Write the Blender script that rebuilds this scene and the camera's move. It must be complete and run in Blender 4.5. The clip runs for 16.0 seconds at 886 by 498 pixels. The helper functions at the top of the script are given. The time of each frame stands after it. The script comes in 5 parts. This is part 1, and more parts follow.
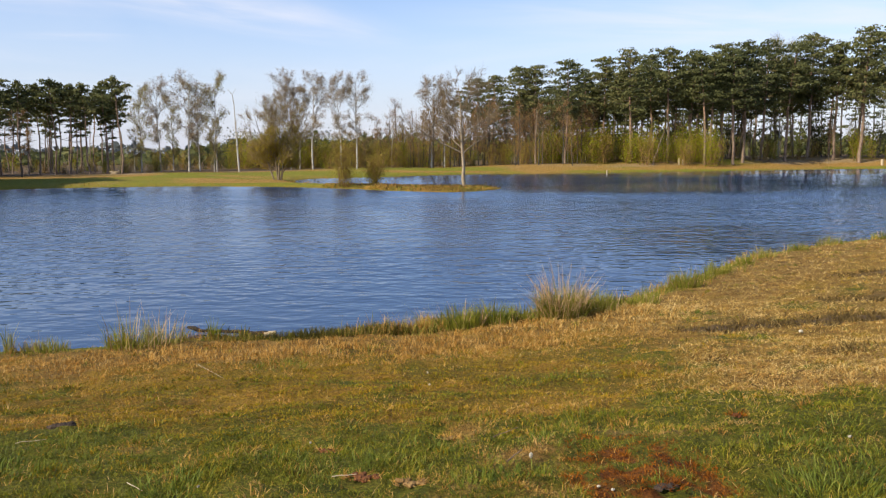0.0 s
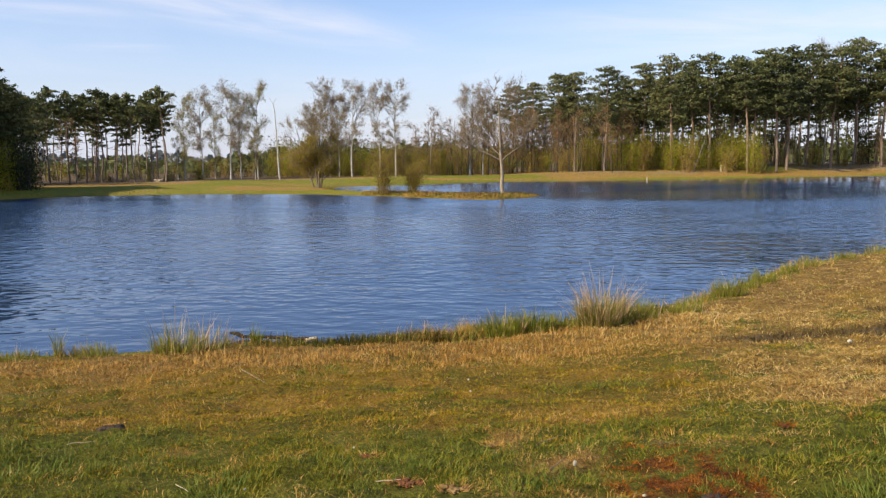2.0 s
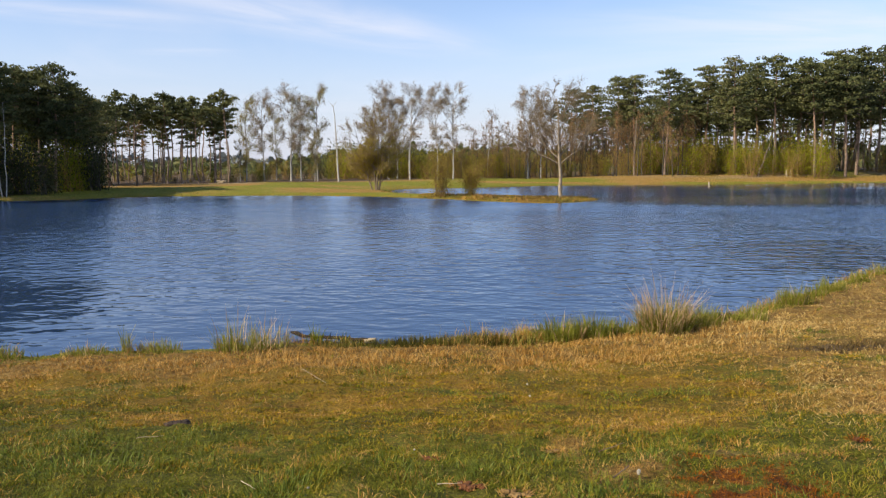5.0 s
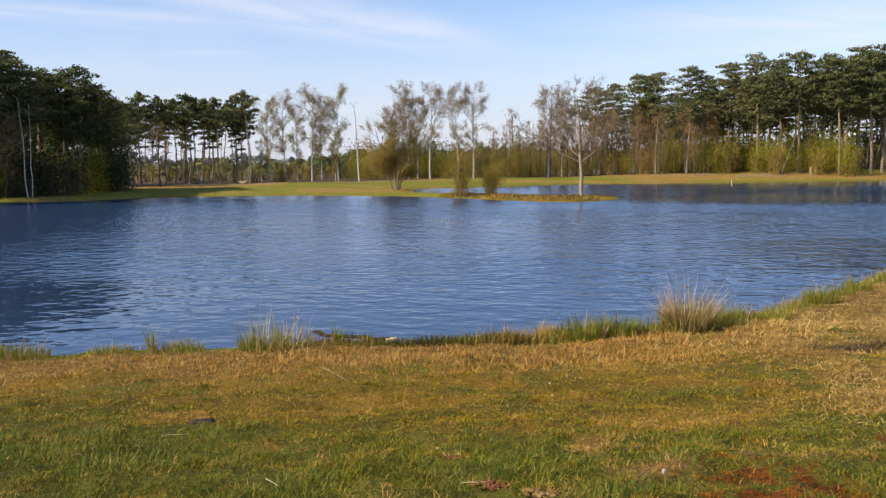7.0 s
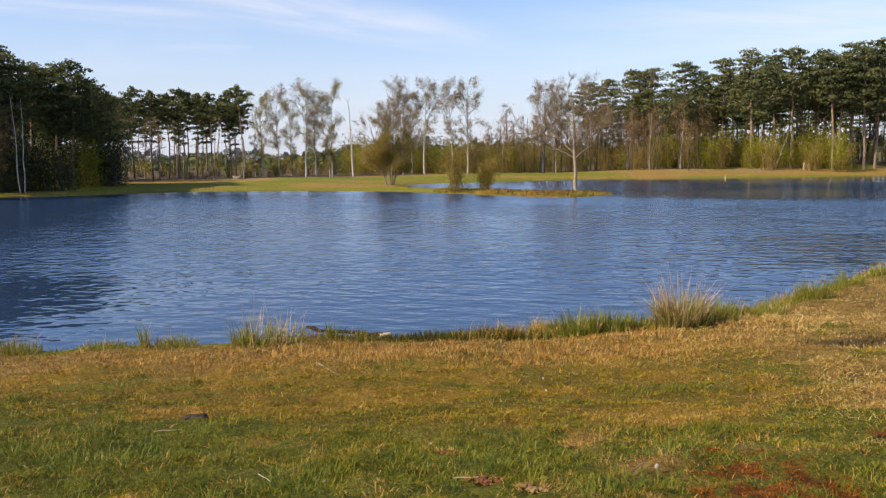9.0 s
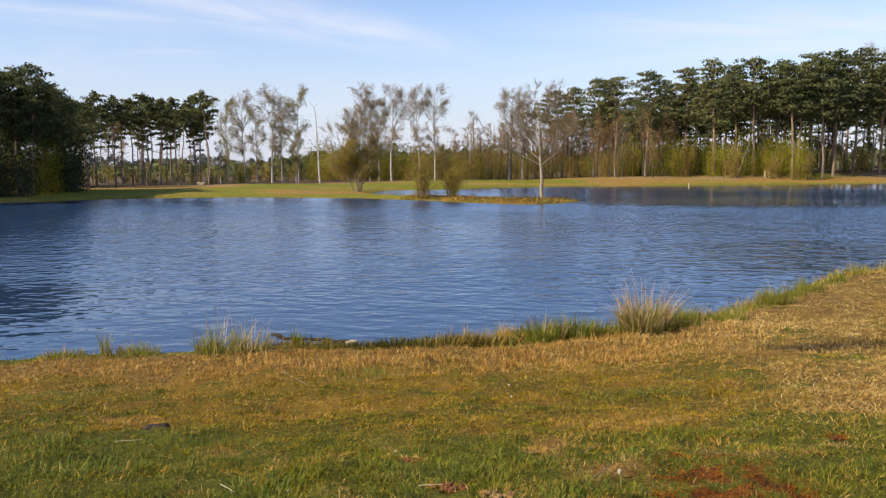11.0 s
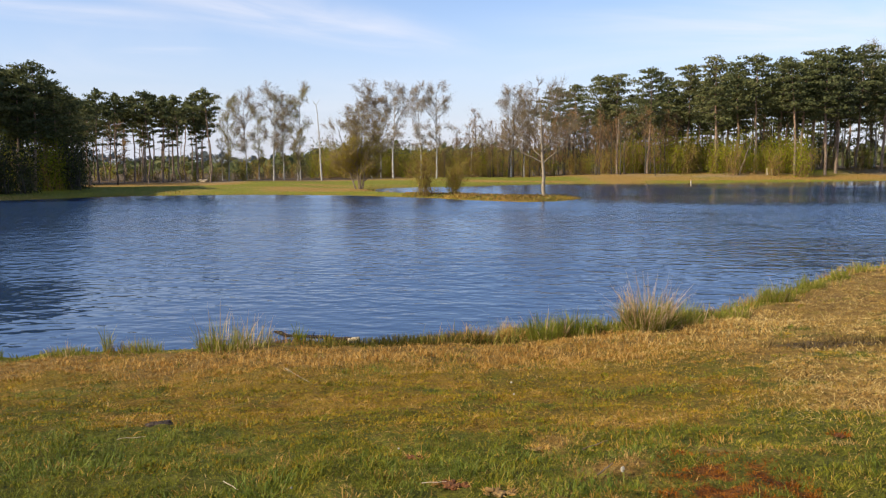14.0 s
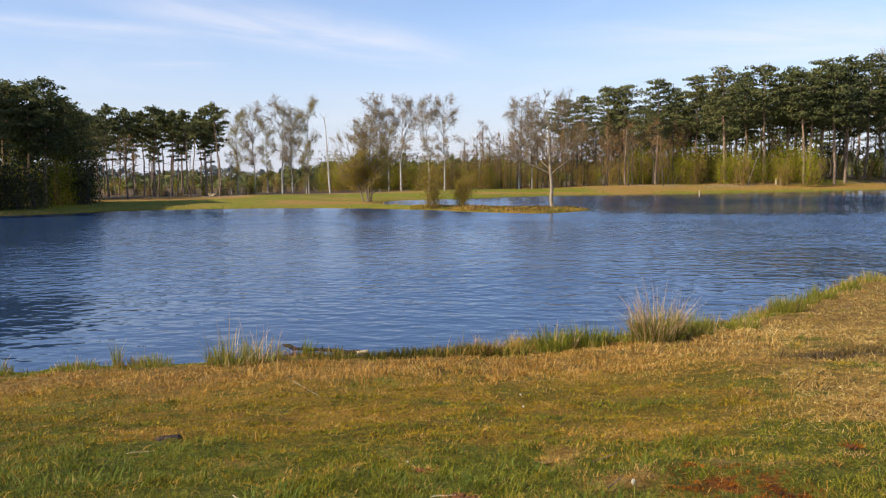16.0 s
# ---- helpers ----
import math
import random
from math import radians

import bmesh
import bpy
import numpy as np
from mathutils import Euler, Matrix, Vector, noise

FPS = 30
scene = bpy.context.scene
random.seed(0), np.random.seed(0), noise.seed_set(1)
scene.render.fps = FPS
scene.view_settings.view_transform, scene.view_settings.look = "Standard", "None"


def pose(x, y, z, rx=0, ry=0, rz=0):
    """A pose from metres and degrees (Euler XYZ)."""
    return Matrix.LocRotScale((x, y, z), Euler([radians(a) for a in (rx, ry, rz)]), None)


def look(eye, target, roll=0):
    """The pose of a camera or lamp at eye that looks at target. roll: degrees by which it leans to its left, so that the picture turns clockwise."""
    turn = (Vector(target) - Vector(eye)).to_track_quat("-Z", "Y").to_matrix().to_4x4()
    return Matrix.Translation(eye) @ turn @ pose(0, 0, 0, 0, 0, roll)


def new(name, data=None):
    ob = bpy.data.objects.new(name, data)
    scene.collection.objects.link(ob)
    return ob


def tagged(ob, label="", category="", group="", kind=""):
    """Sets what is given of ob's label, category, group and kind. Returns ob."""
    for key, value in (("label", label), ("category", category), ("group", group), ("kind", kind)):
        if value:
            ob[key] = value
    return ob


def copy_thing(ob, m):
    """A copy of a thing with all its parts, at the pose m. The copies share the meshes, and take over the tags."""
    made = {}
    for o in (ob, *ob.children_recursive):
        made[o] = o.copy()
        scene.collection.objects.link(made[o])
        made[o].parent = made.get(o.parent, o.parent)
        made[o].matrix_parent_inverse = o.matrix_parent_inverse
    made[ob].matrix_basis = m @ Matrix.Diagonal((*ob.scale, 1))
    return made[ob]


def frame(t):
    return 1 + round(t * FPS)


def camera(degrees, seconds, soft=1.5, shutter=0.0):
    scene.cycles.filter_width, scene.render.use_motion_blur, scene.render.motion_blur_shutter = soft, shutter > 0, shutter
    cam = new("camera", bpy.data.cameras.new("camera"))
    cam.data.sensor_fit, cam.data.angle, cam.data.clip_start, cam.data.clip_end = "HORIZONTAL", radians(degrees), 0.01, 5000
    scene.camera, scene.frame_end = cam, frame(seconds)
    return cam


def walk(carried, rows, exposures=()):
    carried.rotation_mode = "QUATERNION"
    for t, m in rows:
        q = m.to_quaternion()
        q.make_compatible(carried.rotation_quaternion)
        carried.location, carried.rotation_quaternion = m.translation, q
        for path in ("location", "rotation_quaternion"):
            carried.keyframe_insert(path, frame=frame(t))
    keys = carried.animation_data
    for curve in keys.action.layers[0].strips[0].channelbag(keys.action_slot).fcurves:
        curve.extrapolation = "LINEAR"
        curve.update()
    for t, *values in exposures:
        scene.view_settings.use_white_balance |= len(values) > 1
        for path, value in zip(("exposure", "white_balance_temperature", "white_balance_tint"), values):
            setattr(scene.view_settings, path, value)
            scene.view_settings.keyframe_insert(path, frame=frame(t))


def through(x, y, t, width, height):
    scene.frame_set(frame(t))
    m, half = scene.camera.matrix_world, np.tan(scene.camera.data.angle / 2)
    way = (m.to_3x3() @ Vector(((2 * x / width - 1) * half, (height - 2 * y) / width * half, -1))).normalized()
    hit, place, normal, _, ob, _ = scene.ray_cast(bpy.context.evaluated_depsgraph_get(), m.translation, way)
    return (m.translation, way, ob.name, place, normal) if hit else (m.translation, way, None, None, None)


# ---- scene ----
cam = camera(57.0, 16.0, 1.3)
PATH = [  # seconds, x, y, z, heading, tilt, roll
    (0.0, 0.000, 0.000, 2.500, 0.000, -6.710, 0.350),
    (0.5, -0.008, -0.003, 2.497, 0.727, -6.474, 0.659),
    (1.0, -0.007, -0.010, 2.500, 1.304, -6.179, 0.469),
    (1.5, -0.027, -0.019, 2.502, 1.972, -6.119, 0.546),
    (2.0, -0.030, -0.012, 2.496, 2.667, -6.160, 0.500),
    (2.5, -0.041, -0.014, 2.498, 3.685, -6.116, 0.422),
    (3.0, -0.044, -0.015, 2.495, 4.372, -5.995, 0.524),
    (3.5, -0.046, -0.016, 2.495, 4.850, -6.068, 0.426),
    (4.0, -0.052, -0.014, 2.501, 5.503, -5.876, 0.377),
    (6.5, -0.084, -0.008, 2.491, 7.847, -6.016, 0.339),
    (7.0, -0.083, -0.008, 2.492, 8.072, -5.958, 0.514),
    (7.5, -0.084, -0.003, 2.488, 8.110, -5.947, 0.406),
    (8.0, -0.083, 0.001, 2.491, 8.210, -6.158, 0.543),
    (8.5, -0.081, 0.002, 2.489, 8.052, -6.336, 0.514),
]
PATH += [
    (11.0, -0.064, 0.000, 2.492, 5.380, -5.827, 0.245),
    (11.5, -0.062, 0.001, 2.487, 5.013, -5.938, 0.117),
    (12.0, -0.073, 0.000, 2.487, 4.950, -6.212, -0.046),
    (12.5, -0.072, 0.002, 2.485, 5.175, -6.226, 0.163),
    (13.0, -0.067, 0.000, 2.488, 5.014, -6.313, 0.130),
    (13.5, -0.072, -0.001, 2.488, 5.393, -6.091, 0.212),
    (14.0, -0.070, 0.003, 2.492, 5.504, -6.012, 0.260),
    (14.5, -0.075, -0.001, 2.496, 6.444, -4.959, 0.754),
    (15.0, -0.067, -0.002, 2.494, 6.159, -5.084, 0.731),
    (15.5, -0.069, 0.002, 2.490, 6.148, -5.229, 0.785),
    (16.0, -0.068, 0.003, 2.493, 6.057, -5.153, 0.687),
]
walk(cam, [(t, pose(x, y, z, 90 + p, r, h)) for t, x, y, z, h, p, r in PATH])

# ---- light ----
SUN_EL, SUN_AZ = radians(37), radians(122)   # azimuth counted leftwards from the +y axis
sun_from = Vector((-math.sin(SUN_AZ) * math.cos(SUN_EL), math.cos(SUN_AZ) * math.cos(SUN_EL), math.sin(SUN_EL)))
lamp = new("sun", bpy.data.lights.new("sun", "SUN"))
lamp.data.energy, lamp.data.angle, lamp.data.color = 4.5, radians(0.55), (1.0, 0.89, 0.69)
lamp.matrix_world = look(sun_from * 50, (0, 0, 0))
scene.view_settings.exposure = 0.55


def make_world():
    world = bpy.data.worlds.new("sky")
    world.use_nodes = True
    nt = world.node_tree
    nt.nodes.clear()
    N, L = nt.nodes.new, nt.links.new
    sky = N("ShaderNodeTexSky")
    sky.sky_type, sky.sun_disc = "NISHITA", False
    sky.sun_elevation, sky.sun_rotation = SUN_EL, -SUN_AZ
    sky.air_density, sky.dust_density, sky.ozone_density = 1.0, 0.5, 2.5
    bg = N("ShaderNodeBackground")
    bg.inputs["Strength"].default_value = 0.12
    # thin high cloud: stretched noise on a flat layer high above
    geo = N("ShaderNodeTexCoord")
    sep = N("ShaderNodeSeparateXYZ")
    L(geo.outputs["Generated"], sep.inputs[0])
    zmax = N("ShaderNodeMath"); zmax.operation = "MAXIMUM"; zmax.inputs[1].default_value = 0.03
    L(sep.outputs["Z"], zmax.inputs[0])
    dx = N("ShaderNodeMath"); dx.operation = "DIVIDE"; L(sep.outputs["X"], dx.inputs[0]); L(zmax.outputs[0], dx.inputs[1])
    dy = N("ShaderNodeMath"); dy.operation = "DIVIDE"; L(sep.outputs["Y"], dy.inputs[0]); L(zmax.outputs[0], dy.inputs[1])
    comb = N("ShaderNodeCombineXYZ"); L(dx.outputs[0], comb.inputs[0]); L(dy.outputs[0], comb.inputs[1])

    def veil(where, turn, scale, low, high, amount, extent):
        """One streak of thin cloud on the layer: its middle, direction, noise size, strength and half-lengths."""
        mp = N("ShaderNodeMapping")
        mp.vector_type = "TEXTURE"
        mp.inputs["Location"].default_value = (*where, 0)
        mp.inputs["Rotation"].default_value = (0, 0, radians(turn))
        L(comb.outputs[0], mp.inputs["Vector"])
        st = N("ShaderNodeMapping")
        st.inputs["Scale"].default_value = scale
        L(mp.outputs[0], st.inputs["Vector"])
        n1 = N("ShaderNodeTexNoise")
        n1.inputs["Scale"].default_value, n1.inputs["Detail"].default_value = 1.0, 6
        n1.inputs["Roughness"].default_value, n1.inputs["Distortion"].default_value = 0.55, 0.5
        L(st.outputs[0], n1.inputs["Vector"])
        r = N("ShaderNodeMapRange")
        r.interpolation_type = "SMOOTHSTEP"
        r.inputs["From Min"].default_value, r.inputs["From Max"].default_value = low, high
        r.inputs["To Max"].default_value = amount
        L(n1.outputs[0], r.inputs["Value"])
        if extent is None:
            return r.outputs[0]
        ex = N("ShaderNodeMapping")
        ex.inputs["Scale"].default_value = (1 / extent[0], 1 / extent[1], 0)
        L(mp.outputs[0], ex.inputs["Vector"])
        ln = N("ShaderNodeVectorMath"); ln.operation = "LENGTH"
        L(ex.outputs[0], ln.inputs[0])
        g = N("ShaderNodeMapRange")
        g.interpolation_type = "SMOOTHSTEP"
        g.inputs["From Min"].default_value, g.inputs["From Max"].default_value = 1.0, 0.15
        L(ln.outputs["Value"], g.inputs["Value"])
        m = N("ShaderNodeMath"); m.operation = "MULTIPLY"
        L(r.outputs[0], m.inputs[0]); L(g.outputs[0], m.inputs[1])
        return m.outputs[0]

    total = veil((0, 0), 25, (0.5, 0.22, 1), 0.42, 0.85, 0.30, None)
    for args in (((-1.45, 5.9), 66, (0.6, 1.5, 1), 0.2, 0.75, 0.62, (2.7, 0.95)), ((-3.1, 5.2), 40, (0.6, 1.4, 1), 0.25, 0.75, 0.5, (1.6, 0.6)),
                 ((2.6, 6.6), 20, (0.5, 1.2, 1), 0.22, 0.75, 0.6, (3.4, 2.0)), ((-3.1, 7.1), 8, (0.8, 1.8, 1), 0.3, 0.75, 0.3, (0.7, 0.4))):
        add = N("ShaderNodeMath"); add.operation = "ADD"; add.use_clamp = True
        L(total, add.inputs[0]); L(veil(*args), add.inputs[1])
        total = add.outputs[0]
    mix = N("ShaderNodeMix"); mix.data_type = "RGBA"
    L(total, mix.inputs["Factor"])
    # a pale haze low over the horizon, and the film's slightly violet blue
    tint = N("ShaderNodeMix"); tint.data_type, tint.blend_type = "RGBA", "MULTIPLY"
    tint.inputs["Factor"].default_value = 1.0
    tint.inputs["B"].default_value = (1.0, 0.955, 1.045, 1)
    L(sky.outputs[0], tint.inputs["A"])
    low = N("ShaderNodeMapRange"); low.interpolation_type = "SMOOTHSTEP"
    low.inputs["From Min"].default_value, low.inputs["From Max"].default_value = 0.22, -0.02
    low.inputs["To Max"].default_value = 0.8
    L(sep.outputs["Z"], low.inputs["Value"])
    haze = N("ShaderNodeMix"); haze.data_type = "RGBA"
    L(low.outputs[0], haze.inputs["Factor"])
    L(tint.outputs["Result"], haze.inputs["A"])
    haze.inputs["B"].default_value = (3.75, 4.02, 4.95, 1)
    L(haze.outputs["Result"], mix.inputs["A"])
    mix.inputs["B"].default_value = (5.3, 5.3, 5.8, 1)
    L(mix.outputs["Result"], bg.inputs["Color"])
    out = N("ShaderNodeOutputWorld")
    L(bg.outputs[0], out.inputs[0])
    scene.world = world


make_world()

# ---- materials ----
def material(name, rough=0.8, spec=0.3):
    m = bpy.data.materials.new(name)
    m.use_nodes = True
    nt = m.node_tree
    b = nt.nodes["Principled BSDF"]
    b.inputs["Roughness"].default_value = rough
    b.inputs["Specular IOR Level"].default_value = spec
    return m, nt, b


def noise_node(nt, scale, detail=4, rough=0.6, vector=None):
    n = nt.nodes.new("ShaderNodeTexNoise")
    n.inputs["Scale"].default_value, n.inputs["Detail"].default_value, n.inputs["Roughness"].default_value = scale, detail, rough
    if vector is not None:
        nt.links.new(vector, n.inputs["Vector"])
    return n


def ramp_node(nt, fac, stops):
    r = nt.nodes.new("ShaderNodeValToRGB")
    e = r.color_ramp.elements
    while len(e) < len(stops):
        e.new(0.5)
    for k, (p, c) in zip(e, stops):
        k.position, k.color = p, (*c, 1)
    nt.links.new(fac, r.inputs[0])
    return r


def mix_node(nt, fac, a, b, mode="MIX"):
    m = nt.nodes.new("ShaderNodeMix")
    m.data_type, m.blend_type = "RGBA", mode
    for sock, v in ((m.inputs["Factor"], fac), (m.inputs["A"], a), (m.inputs["B"], b)):
        if isinstance(v, (int, float)):
            sock.default_value = v
        elif isinstance(v, tuple):
            sock.default_value = (*v, 1)
        else:
            nt.links.new(v, sock)
    return m.outputs["Result"]


def math_node(nt, op, a, b=0.0, clamp=False):
    m = nt.nodes.new("ShaderNodeMath")
    m.operation, m.use_clamp = op, clamp
    for sock, v in ((m.inputs[0], a), (m.inputs[1], b)):
        if isinstance(v, (int, float)):
            sock.default_value = v
        else:
            nt.links.new(v, sock)
    return m.outputs[0]


def position(nt):
    return nt.nodes.new("ShaderNodeNewGeometry").outputs["Position"]


def bump(nt, b, height, strength, distance):
    n = nt.nodes.new("ShaderNodeBump")
    n.inputs["Strength"].default_value, n.inputs["Distance"].default_value = strength, distance
    nt.links.new(height, n.inputs["Height"])
    nt.links.new(n.outputs[0], b.inputs["Normal"])


def leaf_material(name, colours, through=0.25, rough=0.7, patch=0.6, tree=True, sheen=0.08):
    """Leaves, needles, twigs or blades: colour by island, by plant and by a slow noise."""
    m, nt, b = material(name, rough, sheen)
    geo = nt.nodes.new("ShaderNodeNewGeometry")
    k = len(colours)
    n = noise_node(nt, patch, 3, 0.6, geo.outputs["Position"])
    n2 = noise_node(nt, patch * 6, 2, 0.6, geo.outputs["Position"])
    mottle = nt.nodes.new("ShaderNodeMapRange")
    mottle.inputs["From Min"].default_value, mottle.inputs["From Max"].default_value = 0.33, 0.67
    nt.links.new(math_node(nt, "MULTIPLY_ADD", n.outputs[0], 0.5), mottle.inputs["Value"])
    half = mottle.inputs["Value"].links[0].from_node
    nt.links.new(math_node(nt, "MULTIPLY", n2.outputs[0], 0.5), half.inputs[2])
    v = math_node(nt, "MULTIPLY_ADD", geo.outputs["Random Per Island"], 0.38)
    nt.links.new(math_node(nt, "MULTIPLY", mottle.outputs[0], 0.62), v.node.inputs[2])
    if tree:
        info = nt.nodes.new("ShaderNodeObjectInfo")
        v = math_node(nt, "ADD", v, math_node(nt, "MULTIPLY_ADD", info.outputs["Random"], 0.24))
        v.node.inputs[1].links[0].from_node.inputs[2].default_value = -0.12
    r = ramp_node(nt, v, [(0.12 + 0.76 * i / (k - 1), c) for i, c in enumerate(colours)])
    nt.links.new(r.outputs[0], b.inputs["Base Color"])
    t = nt.nodes.new("ShaderNodeBsdfTranslucent")
    nt.links.new(r.outputs[0], t.inputs["Color"])
    mx = nt.nodes.new("ShaderNodeMixShader")
    mx.inputs[0].default_value = through
    nt.links.new(b.outputs[0], mx.inputs[1])
    nt.links.new(t.outputs[0], mx.inputs[2])
    nt.links.new(mx.outputs[0], nt.nodes["Material Output"].inputs["Surface"])
    return m


def bark_material(name, low, high, dark, split=(4.0, 9.0)):
    """Bark that changes from a plated foot to a smoother upper stem."""
    m, nt, b = material(name, 0.9, 0.2)
    tc = nt.nodes.new("ShaderNodeTexCoord")
    sep = nt.nodes.new("ShaderNodeSeparateXYZ")
    nt.links.new(tc.outputs["Object"], sep.inputs[0])
    mr = nt.nodes.new("ShaderNodeMapRange")
    mr.inputs["From Min"].default_value, mr.inputs["From Max"].default_value = split
    nt.links.new(sep.outputs["Z"], mr.inputs["Value"])
    c = mix_node(nt, mr.outputs[0], low, high)
    mp = nt.nodes.new("ShaderNodeMapping")
    mp.inputs["Scale"].default_value = (5, 5, 1.6)
    nt.links.new(tc.outputs["Object"], mp.inputs["Vector"])
    n = noise_node(nt, 2.2, 6, 0.7, mp.outputs[0])
    f = ramp_node(nt, n.outputs[0], [(0.40, (0, 0, 0)), (0.62, (1, 1, 1))])
    c = mix_node(nt, f.outputs[0], dark, c)
    nt.links.new(c, b.inputs["Base Color"])
    bump(nt, b, n.outputs[0], 0.6, 0.03)
    return m


def birch_bark():
    m, nt, b = material("birch_bark", 0.7, 0.3)
    tc = nt.nodes.new("ShaderNodeTexCoord")
    mp = nt.nodes.new("ShaderNodeMapping")
    mp.inputs["Scale"].default_value = (2.0, 2.0, 7.0)
    nt.links.new(tc.outputs["Object"], mp.inputs["Vector"])
    n = noise_node(nt, 1.6, 5, 0.7, mp.outputs[0])
    n2 = noise_node(nt, 0.6, 3, 0.6, tc.outputs["Object"])
    r = ramp_node(nt, n.outputs[0], [(0.36, (0.03, 0.027, 0.024)), (0.47, (0.44, 0.41, 0.36)), (0.7, (0.62, 0.6, 0.55))])
    c = mix_node(nt, math_node(nt, "MULTIPLY", n2.outputs[0], 0.5), r.outputs[0], (0.30, 0.25, 0.19))
    nt.links.new(c, b.inputs["Base Color"])
    bump(nt, b, n.outputs[0], 0.4, 0.01)
    return m


def ground_material():
    m, nt, b = material("ground_cover", 0.95, 0.15)
    pos = position(nt)

    def cover(name):
        a = nt.nodes.new("ShaderNodeAttribute")
        a.attribute_name = name
        return a.outputs["Fac"]

    big = noise_node(nt, 0.9, 6, 0.65, pos)
    mid = noise_node(nt, 5.0, 6, 0.7, pos)
    fine = noise_node(nt, 38.0, 5, 0.75, pos)
    green = ramp_node(nt, mid.outputs[0], [(0.3, (0.09, 0.098, 0.010)), (0.5, (0.175, 0.18, 0.017)), (0.7, (0.30, 0.265, 0.04))])
    dry = ramp_node(nt, mid.outputs[0], [(0.3, (0.14, 0.075, 0.017)), (0.5, (0.30, 0.175, 0.044)), (0.7, (0.45, 0.305, 0.105))])
    moss = ramp_node(nt, big.outputs[0], [(0.3, (0.115, 0.095, 0.010)), (0.5, (0.235, 0.15, 0.018)), (0.7, (0.34, 0.18, 0.025))])
    bare = ramp_node(nt, mid.outputs[0], [(0.32, (0.03, 0.011, 0.005)), (0.48, (0.15, 0.05, 0.009)), (0.7, (0.32, 0.13, 0.025))])
    floor = ramp_node(nt, mid.outputs[0], [(0.3, (0.075, 0.05, 0.03)), (0.7, (0.18, 0.125, 0.075))])
    sand = ramp_node(nt, mid.outputs[0], [(0.3, (0.20, 0.135, 0.065)), (0.7, (0.36, 0.26, 0.14))])

    def soften(fac, k=1.3):
        w = math_node(nt, "ADD", fac, math_node(nt, "MULTIPLY", math_node(nt, "SUBTRACT", mid.outputs[0], 0.5), k))
        mr = nt.nodes.new("ShaderNodeMapRange")
        mr.interpolation_type = "SMOOTHSTEP"
        mr.inputs["From Min"].default_value, mr.inputs["From Max"].default_value = 0.3, 0.7
        nt.links.new(w, mr.inputs["Value"])
        return mr.outputs[0]

    c = mix_node(nt, soften(cover("dry")), green.outputs[0], dry.outputs[0])
    c = mix_node(nt, soften(cover("moss")), c, moss.outputs[0])
    c = mix_node(nt, soften(cover("sand"), 0.6), c, sand.outputs[0])
    c = mix_node(nt, soften(cover("floor"), 0.8), c, floor.outputs[0])
    c = mix_node(nt, soften(cover("bare"), 1.0), c, bare.outputs[0])
    v = ramp_node(nt, fine.outputs[0], [(0.30, (0.22, 0.22, 0.20)), (0.5, (0.92, 0.92, 0.9)), (0.68, (1.6, 1.56, 1.5))])
    c = mix_node(nt, 1.0, c, v.outputs[0], "MULTIPLY")
    # dark thatch and soil under the blades, with shade between them painted in
    c = mix_node(nt, math_node(nt, "MULTIPLY", cover("thatch_shade"), 0.8), c, mix_node(nt, 1.0, c, (0.36, 0.34, 0.28), "MULTIPLY"))
    nt.links.new(c, b.inputs["Base Color"])
    bump(nt, b, math_node(nt, "ADD", math_node(nt, "MULTIPLY", fine.outputs[0], 0.6), mid.outputs[0]), 0.9, 0.05)
    return m


